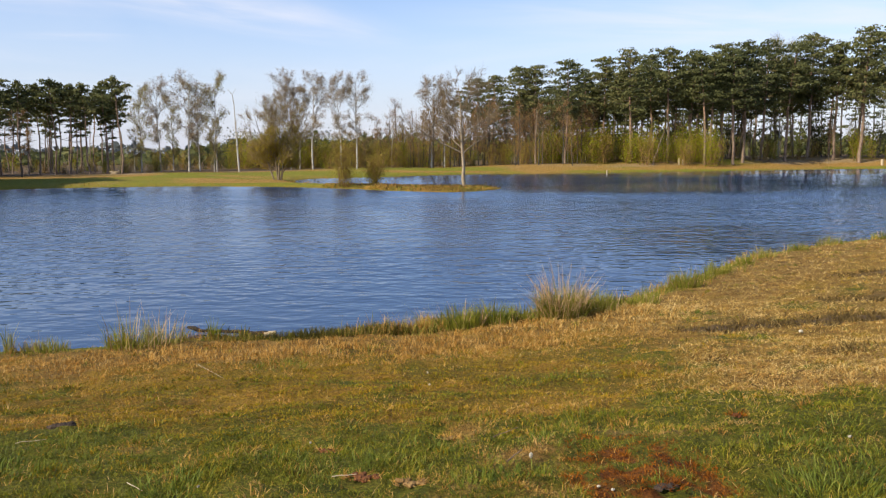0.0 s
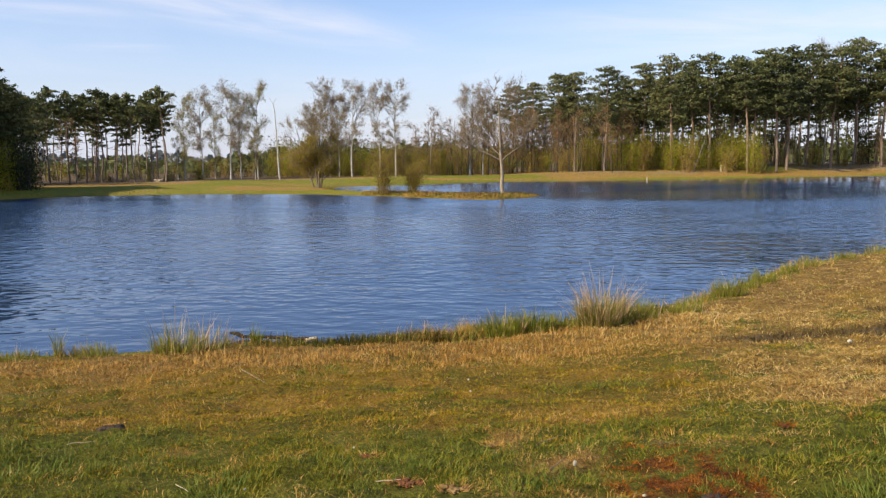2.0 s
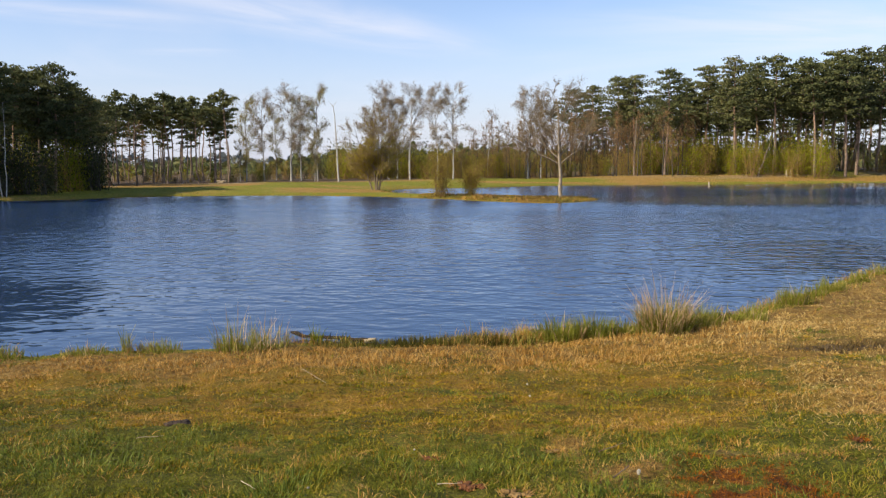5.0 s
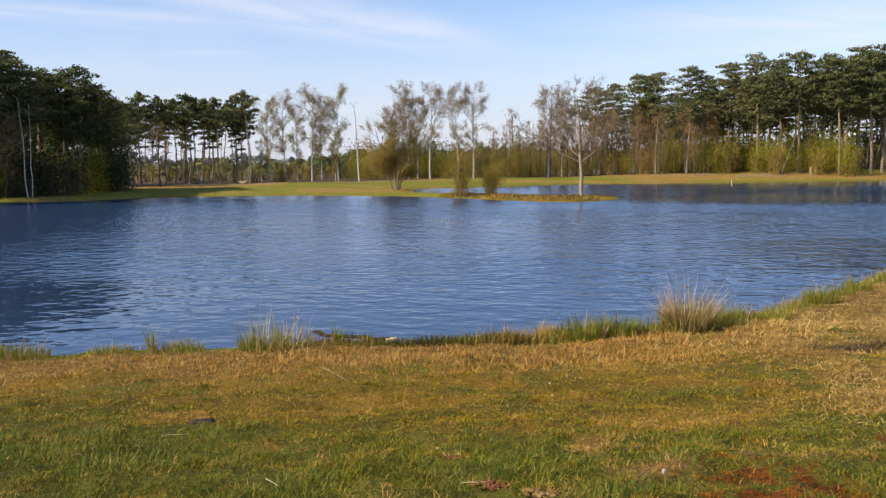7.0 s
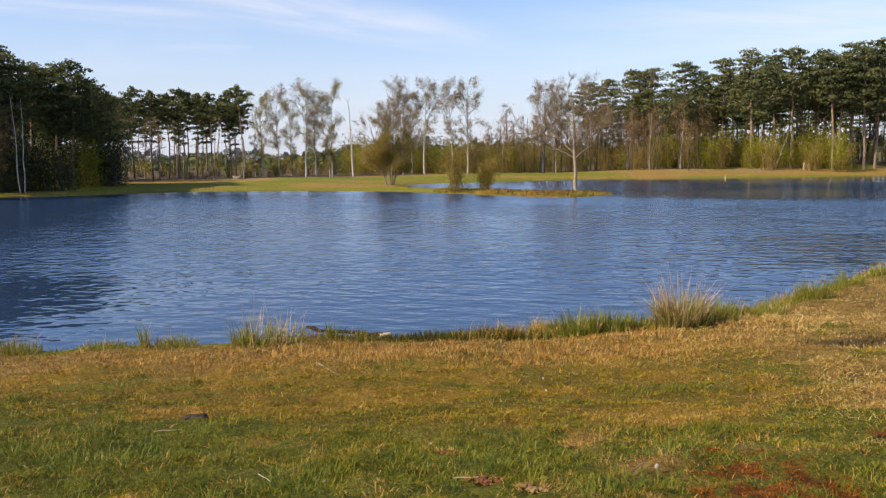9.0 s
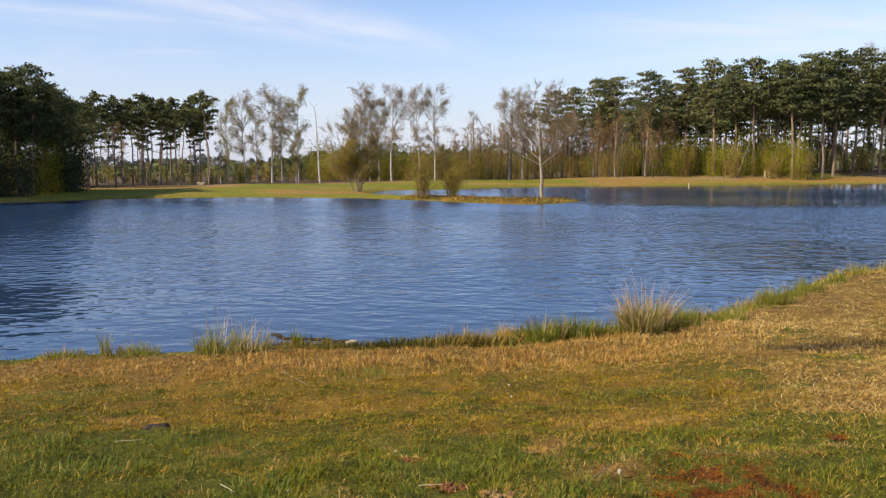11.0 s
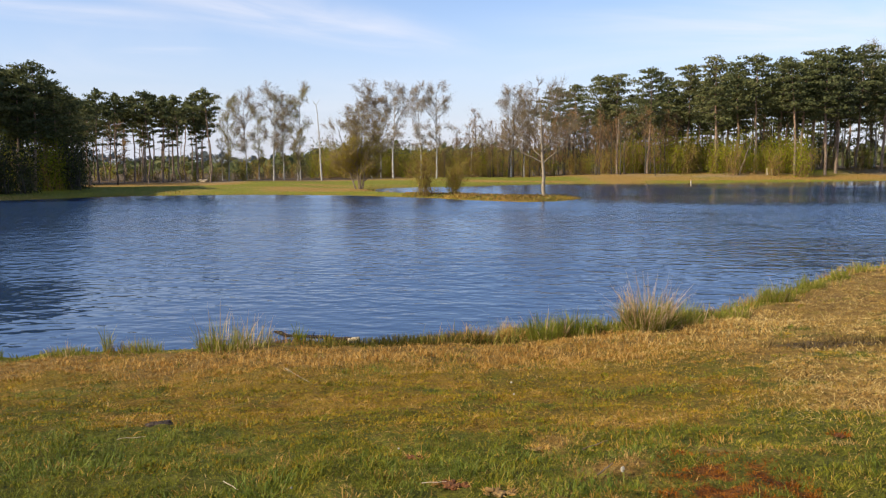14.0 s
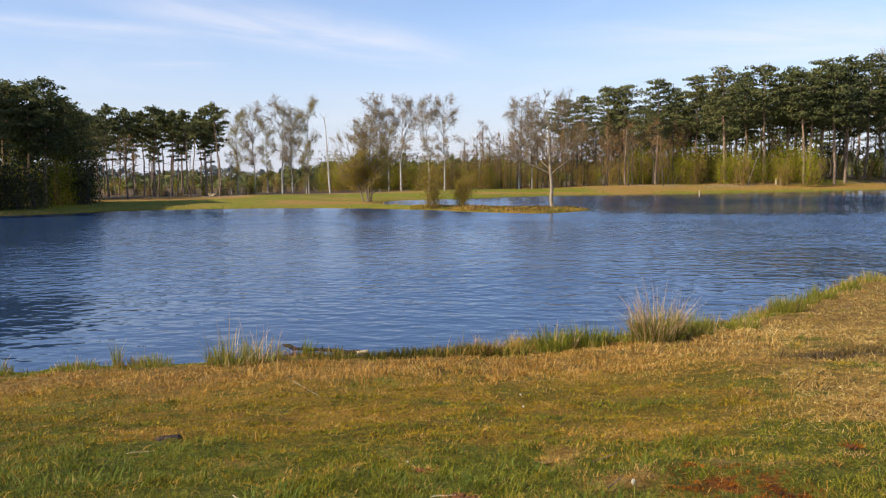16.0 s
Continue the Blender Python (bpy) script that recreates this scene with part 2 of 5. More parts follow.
def water_material():
    m, nt, b = material("pond_water", 0.03, 0.5)
    b.inputs["Base Color"].default_value = (0.019, 0.042, 0.096, 1)
    b.inputs["IOR"].default_value = 1.37
    pos = position(nt)
    sep = nt.nodes.new("ShaderNodeSeparateXYZ")
    nt.links.new(pos, sep.inputs[0])

    def band(lo, hi, out0=0.0, out1=1.0):
        r = nt.nodes.new("ShaderNodeMapRange")
        r.interpolation_type = "SMOOTHSTEP"
        for k, v in zip(("From Min", "From Max", "To Min", "To Max"), (lo, hi, out0, out1)):
            r.inputs[k].default_value = v
        nt.links.new(sep.outputs["Y"], r.inputs["Value"])
        return r.outputs[0]

    # the breeze ruffles the open middle; the far bays lie calmer
    gust = noise_node(nt, 0.09, 3, 0.6, pos)
    g = nt.nodes.new("ShaderNodeMapRange")
    g.inputs["From Min"].default_value, g.inputs["From Max"].default_value = 0.3, 0.7
    g.inputs["To Min"].default_value, g.inputs["To Max"].default_value = 0.7, 1.3
    nt.links.new(gust.outputs[0], g.inputs["Value"])
    def calm(x, y, rx, ry, left):
        """A lee where the breeze drops to the share that is left."""
        mp = nt.nodes.new("ShaderNodeMapping")
        mp.vector_type = "TEXTURE"
        mp.inputs["Location"].default_value, mp.inputs["Scale"].default_value = (x, y, 0), (rx, ry, 1)
        nt.links.new(pos, mp.inputs["Vector"])
        ln = nt.nodes.new("ShaderNodeVectorMath")
        ln.operation = "LENGTH"
        nt.links.new(mp.outputs[0], ln.inputs[0])
        r = nt.nodes.new("ShaderNodeMapRange")
        r.interpolation_type = "SMOOTHSTEP"
        for k, v in zip(("From Min", "From Max", "To Min", "To Max"), (0.25, 1.1, left, 1.0)):
            r.inputs[k].default_value = v
        nt.links.new(ln.outputs["Value"], r.inputs["Value"])
        return r.outputs[0]

    wind = math_node(nt, "MULTIPLY", g.outputs[0], math_node(nt, "MULTIPLY", band(66, 40, 0.42, 1.0), band(10, 21, 0.45, 1.0)))
    for lee in (calm(14, 57, 15, 11, 0.95), calm(28, 97, 38, 17, 0.75), calm(-10.2, 13.0, 4.2, 4.6, 0.8)):
        wind = math_node(nt, "MULTIPLY", wind, lee)
    drive = wind   # how far the wavelets lean; they stand upright where the wood shelters them
    for lee in (calm(-10.2, 13.0, 4.2, 4.6, -0.5), calm(9, 22, 6, 7, 0.0), calm(14, 57, 15, 11, 0.35), calm(28, 97, 38, 17, 0.3)):
        drive = math_node(nt, "MULTIPLY", drive, lee)
    hs = None
    for scale, stretch, amp, det in ((0.45, (0.8, 1.0, 1), 0.24, 1), (1.4, (0.85, 1.15, 1), 0.34, 1), (3.1, (0.9, 1.2, 1), 0.25, 1), (7.0, (1.0, 1.2, 1), 0.04, 0)):
        mp = nt.nodes.new("ShaderNodeMapping")
        mp.inputs["Scale"].default_value = stretch
        mp.inputs["Rotation"].default_value = (0, 0, radians(6))
        nt.links.new(pos, mp.inputs["Vector"])
        n = noise_node(nt, scale, det, 0.5, mp.outputs[0])
        h = math_node(nt, "MULTIPLY", n.outputs[0], amp)
        hs = h if hs is None else math_node(nt, "ADD", hs, h)
    bn = nt.nodes.new("ShaderNodeBump")
    bn.inputs["Distance"].default_value = 0.112
    nt.links.new(math_node(nt, "MULTIPLY", hs, wind), bn.inputs["Height"])
    # wavelets run towards the near bank, so their steeper fronts lean that way
    lean = nt.nodes.new("ShaderNodeCombineXYZ")
    nt.links.new(math_node(nt, "MULTIPLY", drive, band(30, 62, -0.05, -0.15)), lean.inputs["Y"])
    add = nt.nodes.new("ShaderNodeVectorMath")
    nt.links.new(bn.outputs[0], add.inputs[0])
    nt.links.new(lean.outputs[0], add.inputs[1])
    nrm = nt.nodes.new("ShaderNodeVectorMath")
    nrm.operation = "NORMALIZE"
    nt.links.new(add.outputs[0], nrm.inputs[0])
    nt.links.new(nrm.outputs[0], b.inputs["Normal"])
    return m


GROUND, WATER = ground_material(), water_material()
PINE_BARK = bark_material("pine_bark", (0.34, 0.25, 0.18), (0.46, 0.28, 0.17), (0.13, 0.09, 0.065), (3.0, 9.0))
DARK_BARK = bark_material("dark_bark", (0.12, 0.10, 0.08), (0.17, 0.14, 0.11), (0.04, 0.035, 0.03), (1.0, 6.0))
GREY_BARK = bark_material("grey_bark", (0.38, 0.31, 0.22), (0.33, 0.25, 0.165), (0.20, 0.15, 0.10), (2.0, 7.0))
DULL_BARK = bark_material("dull_bark", (0.27, 0.215, 0.15), (0.22, 0.17, 0.115), (0.13, 0.10, 0.07), (2.0, 7.0))
DEAD_WOOD = bark_material("dead_wood", (0.34, 0.26, 0.18), (0.42, 0.35, 0.27), (0.12, 0.08, 0.05), (1.0, 6.0))
BIRCH = birch_bark()
NEEDLES = leaf_material("pine_needles", [(0.050, 0.058, 0.026), (0.092, 0.102, 0.040), (0.140, 0.145, 0.053), (0.21, 0.18, 0.075)], 0.28, 0.6, 0.35)
EVERGREEN = leaf_material("dark_evergreen", [(0.032, 0.038, 0.015), (0.056, 0.063, 0.024), (0.09, 0.095, 0.036)], 0.15, 0.7, 0.35)
TWIGS = leaf_material("bare_twigs", [(0.18, 0.12, 0.075), (0.28, 0.20, 0.125), (0.36, 0.275, 0.18)], 0.0, 0.85, 0.5)
DIM_TWIGS = leaf_material("dim_twigs", [(0.12, 0.085, 0.045), (0.19, 0.135, 0.07), (0.26, 0.19, 0.11)], 0.0, 0.85, 0.5)
BROWN_TWIGS = leaf_material("brown_twigs", [(0.17, 0.09, 0.04), (0.27, 0.16, 0.07), (0.36, 0.23, 0.105)], 0.1, 0.85, 0.5)
HEATHER = leaf_material("heather", [(0.055, 0.036, 0.014), (0.11, 0.075, 0.026), (0.20, 0.135, 0.05)], 0.1, 0.8, 1.5, False)
BIRCH_BUDS = leaf_material("birch_catkins", [(0.22, 0.175, 0.13), (0.36, 0.305, 0.23), (0.46, 0.42, 0.31)], 0.25, 0.7, 0.5)
BIRCH_LEAVES = leaf_material("young_birch_leaves", [(0.24, 0.18, 0.08), (0.32, 0.28, 0.09), (0.32, 0.33, 0.055)], 0.3, 0.6, 0.5)
FRESH_LEAVES = leaf_material("fresh_green_leaves", [(0.12, 0.13, 0.010), (0.25, 0.26, 0.014), (0.38, 0.37, 0.025)], 0.35, 0.6, 0.5)
OLIVE_LEAVES = leaf_material("olive_buds", [(0.20, 0.145, 0.025), (0.31, 0.24, 0.035), (0.40, 0.33, 0.05)], 0.25, 0.7, 0.5)
TUFT_BLADES = leaf_material("tuft_blades", [(0.045, 0.065, 0.010), (0.095, 0.125, 0.017), (0.17, 0.195, 0.028), (0.29, 0.275, 0.065)], 0.25, 0.45, 3.5, False, 0.1)
LUSH_BLADES = leaf_material("lush_blades", [(0.040, 0.058, 0.008), (0.090, 0.116, 0.014), (0.165, 0.185, 0.024), (0.28, 0.26, 0.055)], 0.2, 0.45, 3.5, False, 0.1)
GREEN_BLADES = leaf_material("green_blades", [(0.044, 0.058, 0.006), (0.094, 0.108, 0.009), (0.162, 0.162, 0.013), (0.250, 0.205, 0.022), (0.39, 0.28, 0.055)], 0.14, 0.5, 3.5, False, 0.06)
DRY_BLADES = leaf_material("dry_blades", [(0.221, 0.099, 0.018), (0.365, 0.187, 0.038), (0.475, 0.281, 0.078), (0.564, 0.385, 0.158)], 0.14, 0.6, 3.5, False, 0.06)
MOSS_BLADES = leaf_material("moss_blades", [(0.096, 0.102, 0.008), (0.204, 0.162, 0.011), (0.336, 0.198, 0.015), (0.432, 0.252, 0.028)], 0.14, 0.6, 3.5, False, 0.06)
PALE_STRAW = leaf_material("pale_straw", [(0.22, 0.125, 0.030), (0.41, 0.265, 0.078), (0.58, 0.41, 0.145), (0.70, 0.54, 0.24)], 0.14, 0.6, 3.5, False, 0.06)
RED_MOSS = leaf_material("red_moss", [(0.06, 0.018, 0.004), (0.17, 0.050, 0.006), (0.30, 0.10, 0.010), (0.38, 0.18, 0.025)], 0.2, 0.7, 3.0, False, 0.06)
# blue-grey foliage: the haze of distance is put into its colour
HAZE_TINTED_WOODS = leaf_material("hazy_woods", [(0.10, 0.12, 0.12), (0.15, 0.165, 0.16), (0.20, 0.21, 0.20)], 0.1, 0.9, 0.02, False, 0.0)
DARK_RUSH = leaf_material("dark_rush_blades", [(0.045, 0.040, 0.010), (0.09, 0.080, 0.016), (0.15, 0.125, 0.028), (0.23, 0.17, 0.05)], 0.25, 0.5, 2.0, True, 0.08)
RUSH_BLADES = leaf_material("rush_blades", [(0.080, 0.092, 0.012), (0.175, 0.185, 0.021), (0.29, 0.26, 0.042), (0.41, 0.32, 0.090)], 0.3, 0.5, 2.0, True, 0.08)
PALE_BLADES = leaf_material("pale_rush_blades", [(0.38, 0.22, 0.10), (0.56, 0.36, 0.19), (0.68, 0.50, 0.30)], 0.3, 0.6, 2.0, True, 0.08)


def plain_grain(name, low, high, scale, rough=0.85, relief=0.01):
    """Stone, wood or soil: two tones by a grainy noise on the thing itself."""
    m, nt, b = material(name, rough, 0.25)
    tc = nt.nodes.new("ShaderNodeTexCoord")
    n = noise_node(nt, scale, 6, 0.7, tc.outputs["Object"])
    r = ramp_node(nt, n.outputs[0], [(0.3, low), (0.7, high)])
    nt.links.new(r.outputs[0], b.inputs["Base Color"])
    bump(nt, b, n.outputs[0], 0.6, relief)
    return m


PALE_STONE = plain_grain("pale_stone", (0.36, 0.31, 0.22), (0.58, 0.52, 0.41), 2.5)
GREY_STONE = plain_grain("grey_stone", (0.20, 0.18, 0.15), (0.42, 0.38, 0.33), 2.5)
CLOD = plain_grain("torn_turf", (0.06, 0.022, 0.008), (0.22, 0.085, 0.03), 4.0, 0.95, 0.1)
STRAW_CLOD = plain_grain("matted_straw", (0.12, 0.065, 0.02), (0.34, 0.21, 0.08), 5.0, 0.95, 0.1)
DARK_CLOD = plain_grain("dark_soil", (0.02, 0.014, 0.01), (0.09, 0.06, 0.04), 4.0, 0.95, 0.1)
WET_WOOD = plain_grain("wet_wood", (0.010, 0.008, 0.007), (0.045, 0.030, 0.019), 9.0, 0.85, 0.02)
CUT_WOOD = plain_grain("sawn_wood", (0.45, 0.33, 0.19), (0.66, 0.52, 0.34), 20.0)
PALE_WOOD = plain_grain("pale_wood", (0.30, 0.23, 0.14), (0.52, 0.43, 0.30), 6.0)

# ---- mesh helpers ----
def mesh_object(name, verts, faces, mat, parent=None, label=""):
    me = bpy.data.meshes.new(name)
    me.from_pydata(verts, [], faces)
    me.materials.append(mat)
    ob = new(name, me)
    if parent is not None:
        ob.parent = parent
    if label:
        ob["label"] = label
    return ob


def quick_mesh(name, verts, tris_quads, mat, parent=None, smooth=False):
    """verts: (n, 3) array; tris_quads: list of (m, k) index arrays."""
    me = bpy.data.meshes.new(name)
    sizes = np.concatenate([np.full(len(a), a.shape[1], dtype=np.int32) for a in tris_quads])
    loops = np.concatenate([a.ravel() for a in tris_quads]).astype(np.int32)
    me.vertices.add(len(verts))
    me.vertices.foreach_set("co", np.asarray(verts, dtype=np.float32).ravel())
    me.loops.add(len(loops))
    me.loops.foreach_set("vertex_index", loops)
    me.polygons.add(len(sizes))
    me.polygons.foreach_set("loop_start", np.concatenate([[0], np.cumsum(sizes)[:-1]]).astype(np.int32))
    if smooth:
        me.polygons.foreach_set("use_smooth", np.ones(len(sizes), dtype=bool))
    me.update(calc_edges=True)
    me.validate()
    me.materials.append(mat)
    ob = new(name, me)
    if parent is not None:
        ob.parent = parent
    return ob


class Build:
    """Collects tubes and cards into one mesh."""

    def __init__(self):
        self.v, self.q, self.t, self.n = [], [], [], 0

    def add(self, v, quads=None, tris=None):
        if quads is not None and len(quads):
            self.q.append(np.asarray(quads) + self.n)
        if tris is not None and len(tris):
            self.t.append(np.asarray(tris) + self.n)
        self.v.append(np.asarray(v, dtype=float))
        self.n += len(v)

    def tube(self, pts, radii, sides=6):
        pts, radii = np.asarray(pts, float), np.asarray(radii, float)
        d = np.gradient(pts, axis=0)
        d /= np.linalg.norm(d, axis=1)[:, None] + 1e-9
        ref = np.where(np.abs(d[:, 2:3]) > 0.9, [[1.0, 0, 0]], [[0, 0, 1.0]])
        u = np.cross(d, ref)
        u /= np.linalg.norm(u, axis=1)[:, None] + 1e-9
        w = np.cross(d, u)
        a = np.linspace(0, 2 * np.pi, sides, endpoint=False)
        ring = pts[:, None] + radii[:, None, None] * (np.cos(a)[None, :, None] * u[:, None] + np.sin(a)[None, :, None] * w[:, None])
        k = len(pts)
        i, j = np.meshgrid(np.arange(k - 1), np.arange(sides), indexing="ij")
        i, j = i.ravel(), j.ravel()
        jn = (j + 1) % sides
        q = np.stack([i * sides + j, i * sides + jn, (i + 1) * sides + jn, (i + 1) * sides + j], 1)
        self.add(ring.reshape(-1, 3), q)

    def cards(self, rng, centres, length, width, flat=0.0, dirs=None):
        """Small four-cornered leaves with their own directions."""
        c = np.asarray(centres)
        n = len(c)
        d = rng.normal(size=(n, 3)) if dirs is None else np.asarray(dirs) + rng.normal(size=(n, 3)) * 0.35
        d[:, 2] *= 1 - flat
        d /= np.linalg.norm(d, axis=1)[:, None] + 1e-9
        s = np.cross(d, rng.normal(size=(n, 3)))
        s /= np.linalg.norm(s, axis=1)[:, None] + 1e-9
        le = (length * rng.uniform(0.6, 1.3, n))[:, None]
        wi = (width * rng.uniform(0.6, 1.3, n))[:, None]
        v = np.stack([c - d * le * 0.5, c + s * wi * 0.5, c + d * le * 0.5, c - s * wi * 0.5], 1).reshape(-1, 3)
        self.add(v, np.arange(4 * n).reshape(n, 4))

    def done(self, name, mat, parent=None, smooth=False):
        v = np.concatenate(self.v)
        return quick_mesh(name, v, [np.concatenate(x) for x in (self.q, self.t) if x], mat, parent, smooth)


def polar(az, dist):
    """A place seen from the bank: degrees leftwards from +y, metres."""
    return -math.sin(radians(az)) * dist, math.cos(radians(az)) * dist


# ---- the pond and the lie of the land ----
NEAR_SHORE = [(-36, 17), (-20, 9.0), (-12, 9.4), (-7.5, 9.8), (-6.6, 9.72), (-6.1, 10.1), (-4.8, 10.3), (-3.5, 10.85), (-2.2, 10.95), (-1.0, 11.2),
              (-0.4, 11.2), (-0.1, 11.85), (1.2, 12.4), (2.3, 13.35), (3.2, 13.7), (4.3, 15.05), (5.9, 17.3), (7.3, 19.1), (10.0, 21.5),
              (13.0, 23.5), (18, 26.5), (26, 29.5), (40, 33), (60, 41), (78, 60)]
FAR_SHORE = [(84, 85), (76, 103), (60, 111.5), (46, 108.3), (29.5, 103), (14.6, 98.2), (4.4, 96.5), (-2, 92), (-5.1, 88), (-10, 85), (-13.5, 82)]
SPIT = [(-14, 78.5), (-13.6, 74), (-12, 68.5), (-9.6, 65.2), (-7.0, 63.0), (-3.7, 61.0), (0.4, 59.2), (2.6, 58.8), (4.0, 57.6), (3.3, 55.6), (2.2, 53.6), (0.3, 52.5),
        (-1.9, 53.9), (-4.2, 55.7), (-6.5, 58.3), (-9.7, 60.6), (-13.2, 62.9), (-20.0, 64.6), (-23.9, 64.5), (-27.9, 63.4), (-32.0, 61.5), (-33.8, 58.2),
        (-36.4, 54.8), (-40, 52.5), (-43.5, 44), (-45, 30)]


def smooth_loop(pts, sub=5):
    p = np.array(pts, float)
    t = np.linspace(0, 1, sub, endpoint=False)[:, None]
    out = []
    for i in range(len(p)):
        a, b, c, d = p[i - 1], p[i], p[(i + 1) % len(p)], p[(i + 2) % len(p)]
        out.append(0.5 * (2 * b + (c - a) * t + (2 * a - 5 * b + 4 * c - d) * t ** 2 + (3 * b - a - 3 * c + d) * t ** 3))
    return np.concatenate(out)


OUTLINE = smooth_loop(NEAR_SHORE + FAR_SHORE + SPIT)


def shore(x, y):
    """Signed distance to the water's edge: positive on land."""
    x, y = np.atleast_1d(np.asarray(x, float)), np.atleast_1d(np.asarray(y, float))
    best = np.full(len(x), 1e9)
    inside = np.zeros(len(x), bool)
    for a, b in zip(OUTLINE, np.roll(OUTLINE, -1, axis=0)):
        ab = b - a
        k = np.clip(((x - a[0]) * ab[0] + (y - a[1]) * ab[1]) / (ab @ ab), 0, 1)
        best = np.minimum(best, (x - a[0] - k * ab[0]) ** 2 + (y - a[1] - k * ab[1]) ** 2)
        if a[1] != b[1]:
            cross = ((a[1] > y) != (b[1] > y)) & (x < (b[0] - a[0]) * (y - a[1]) / (b[1] - a[1]) + a[0])
            inside ^= cross
    return np.where(inside, -1, 1) * np.sqrt(best)


def lumps(x, y, scale, seed=0.0):
    """Smooth uneven ground, about -1 to 1."""
    r = np.random.RandomState(int(seed * 10) + 5)
    out = np.zeros(len(x))
    for k in range(7):
        a, f, p = r.uniform(0, 6.28), r.uniform(0.6, 1.7) * scale, r.uniform(0, 6.28)
        out += np.sin((x * np.cos(a) + y * np.sin(a)) * f + p + 1.3 * np.sin((x * np.sin(a) - y * np.cos(a)) * f * 0.7 + p))
    return out / 3.5


def step(a, b, x):
    k = np.clip((x - a) / (b - a), 0, 1)
    return k * k * (3 - 2 * k)


def near_bank(x, y):
    return step(44, 38, y - 0.25 * np.abs(x - 10)) * step(-40, -30, x) 


def height(x, y, s=None):
    x, y = np.atleast_1d(np.asarray(x, float)), np.atleast_1d(np.asarray(y, float))
    s = shore(x, y) if s is None else s
    near = np.interp(s, [0, 0.25, 1.0, 2.5, 4.5, 6.0, 7.0, 8.2, 40], [0.02, 0.05, 0.11, 0.25, 0.48, 0.75, 0.92, 1.0, 1.05])
    near = near + (0.022 * lumps(x, y, 2.2, 1) + 0.016 * lumps(x, y, 7, 2) + 0.014 * lumps(x, y, 20, 22)) * np.clip(s, 0.3, 1)
    plateau = np.interp(x, [-80, -20, 0, 12, 40, 60, 90], [0.42, 0.45, 0.55, 0.85, 1.4, 1.55, 1.6])
    far = 0.05 + 0.16 * step(0, 1.2, s) + (plateau - 0.2) * step(1.0, 15, s) + 0.05 * lumps(x, y, 0.35, 3) * step(0.5, 5, s)
    w = near_bank(x, y)
    z = near * w + far * (1 - w)
    return np.where(s > 0, z, np.maximum(-0.9, 0.03 + s * 0.35))


def ground_at(x, y):
    return float(height([x], [y])[0])


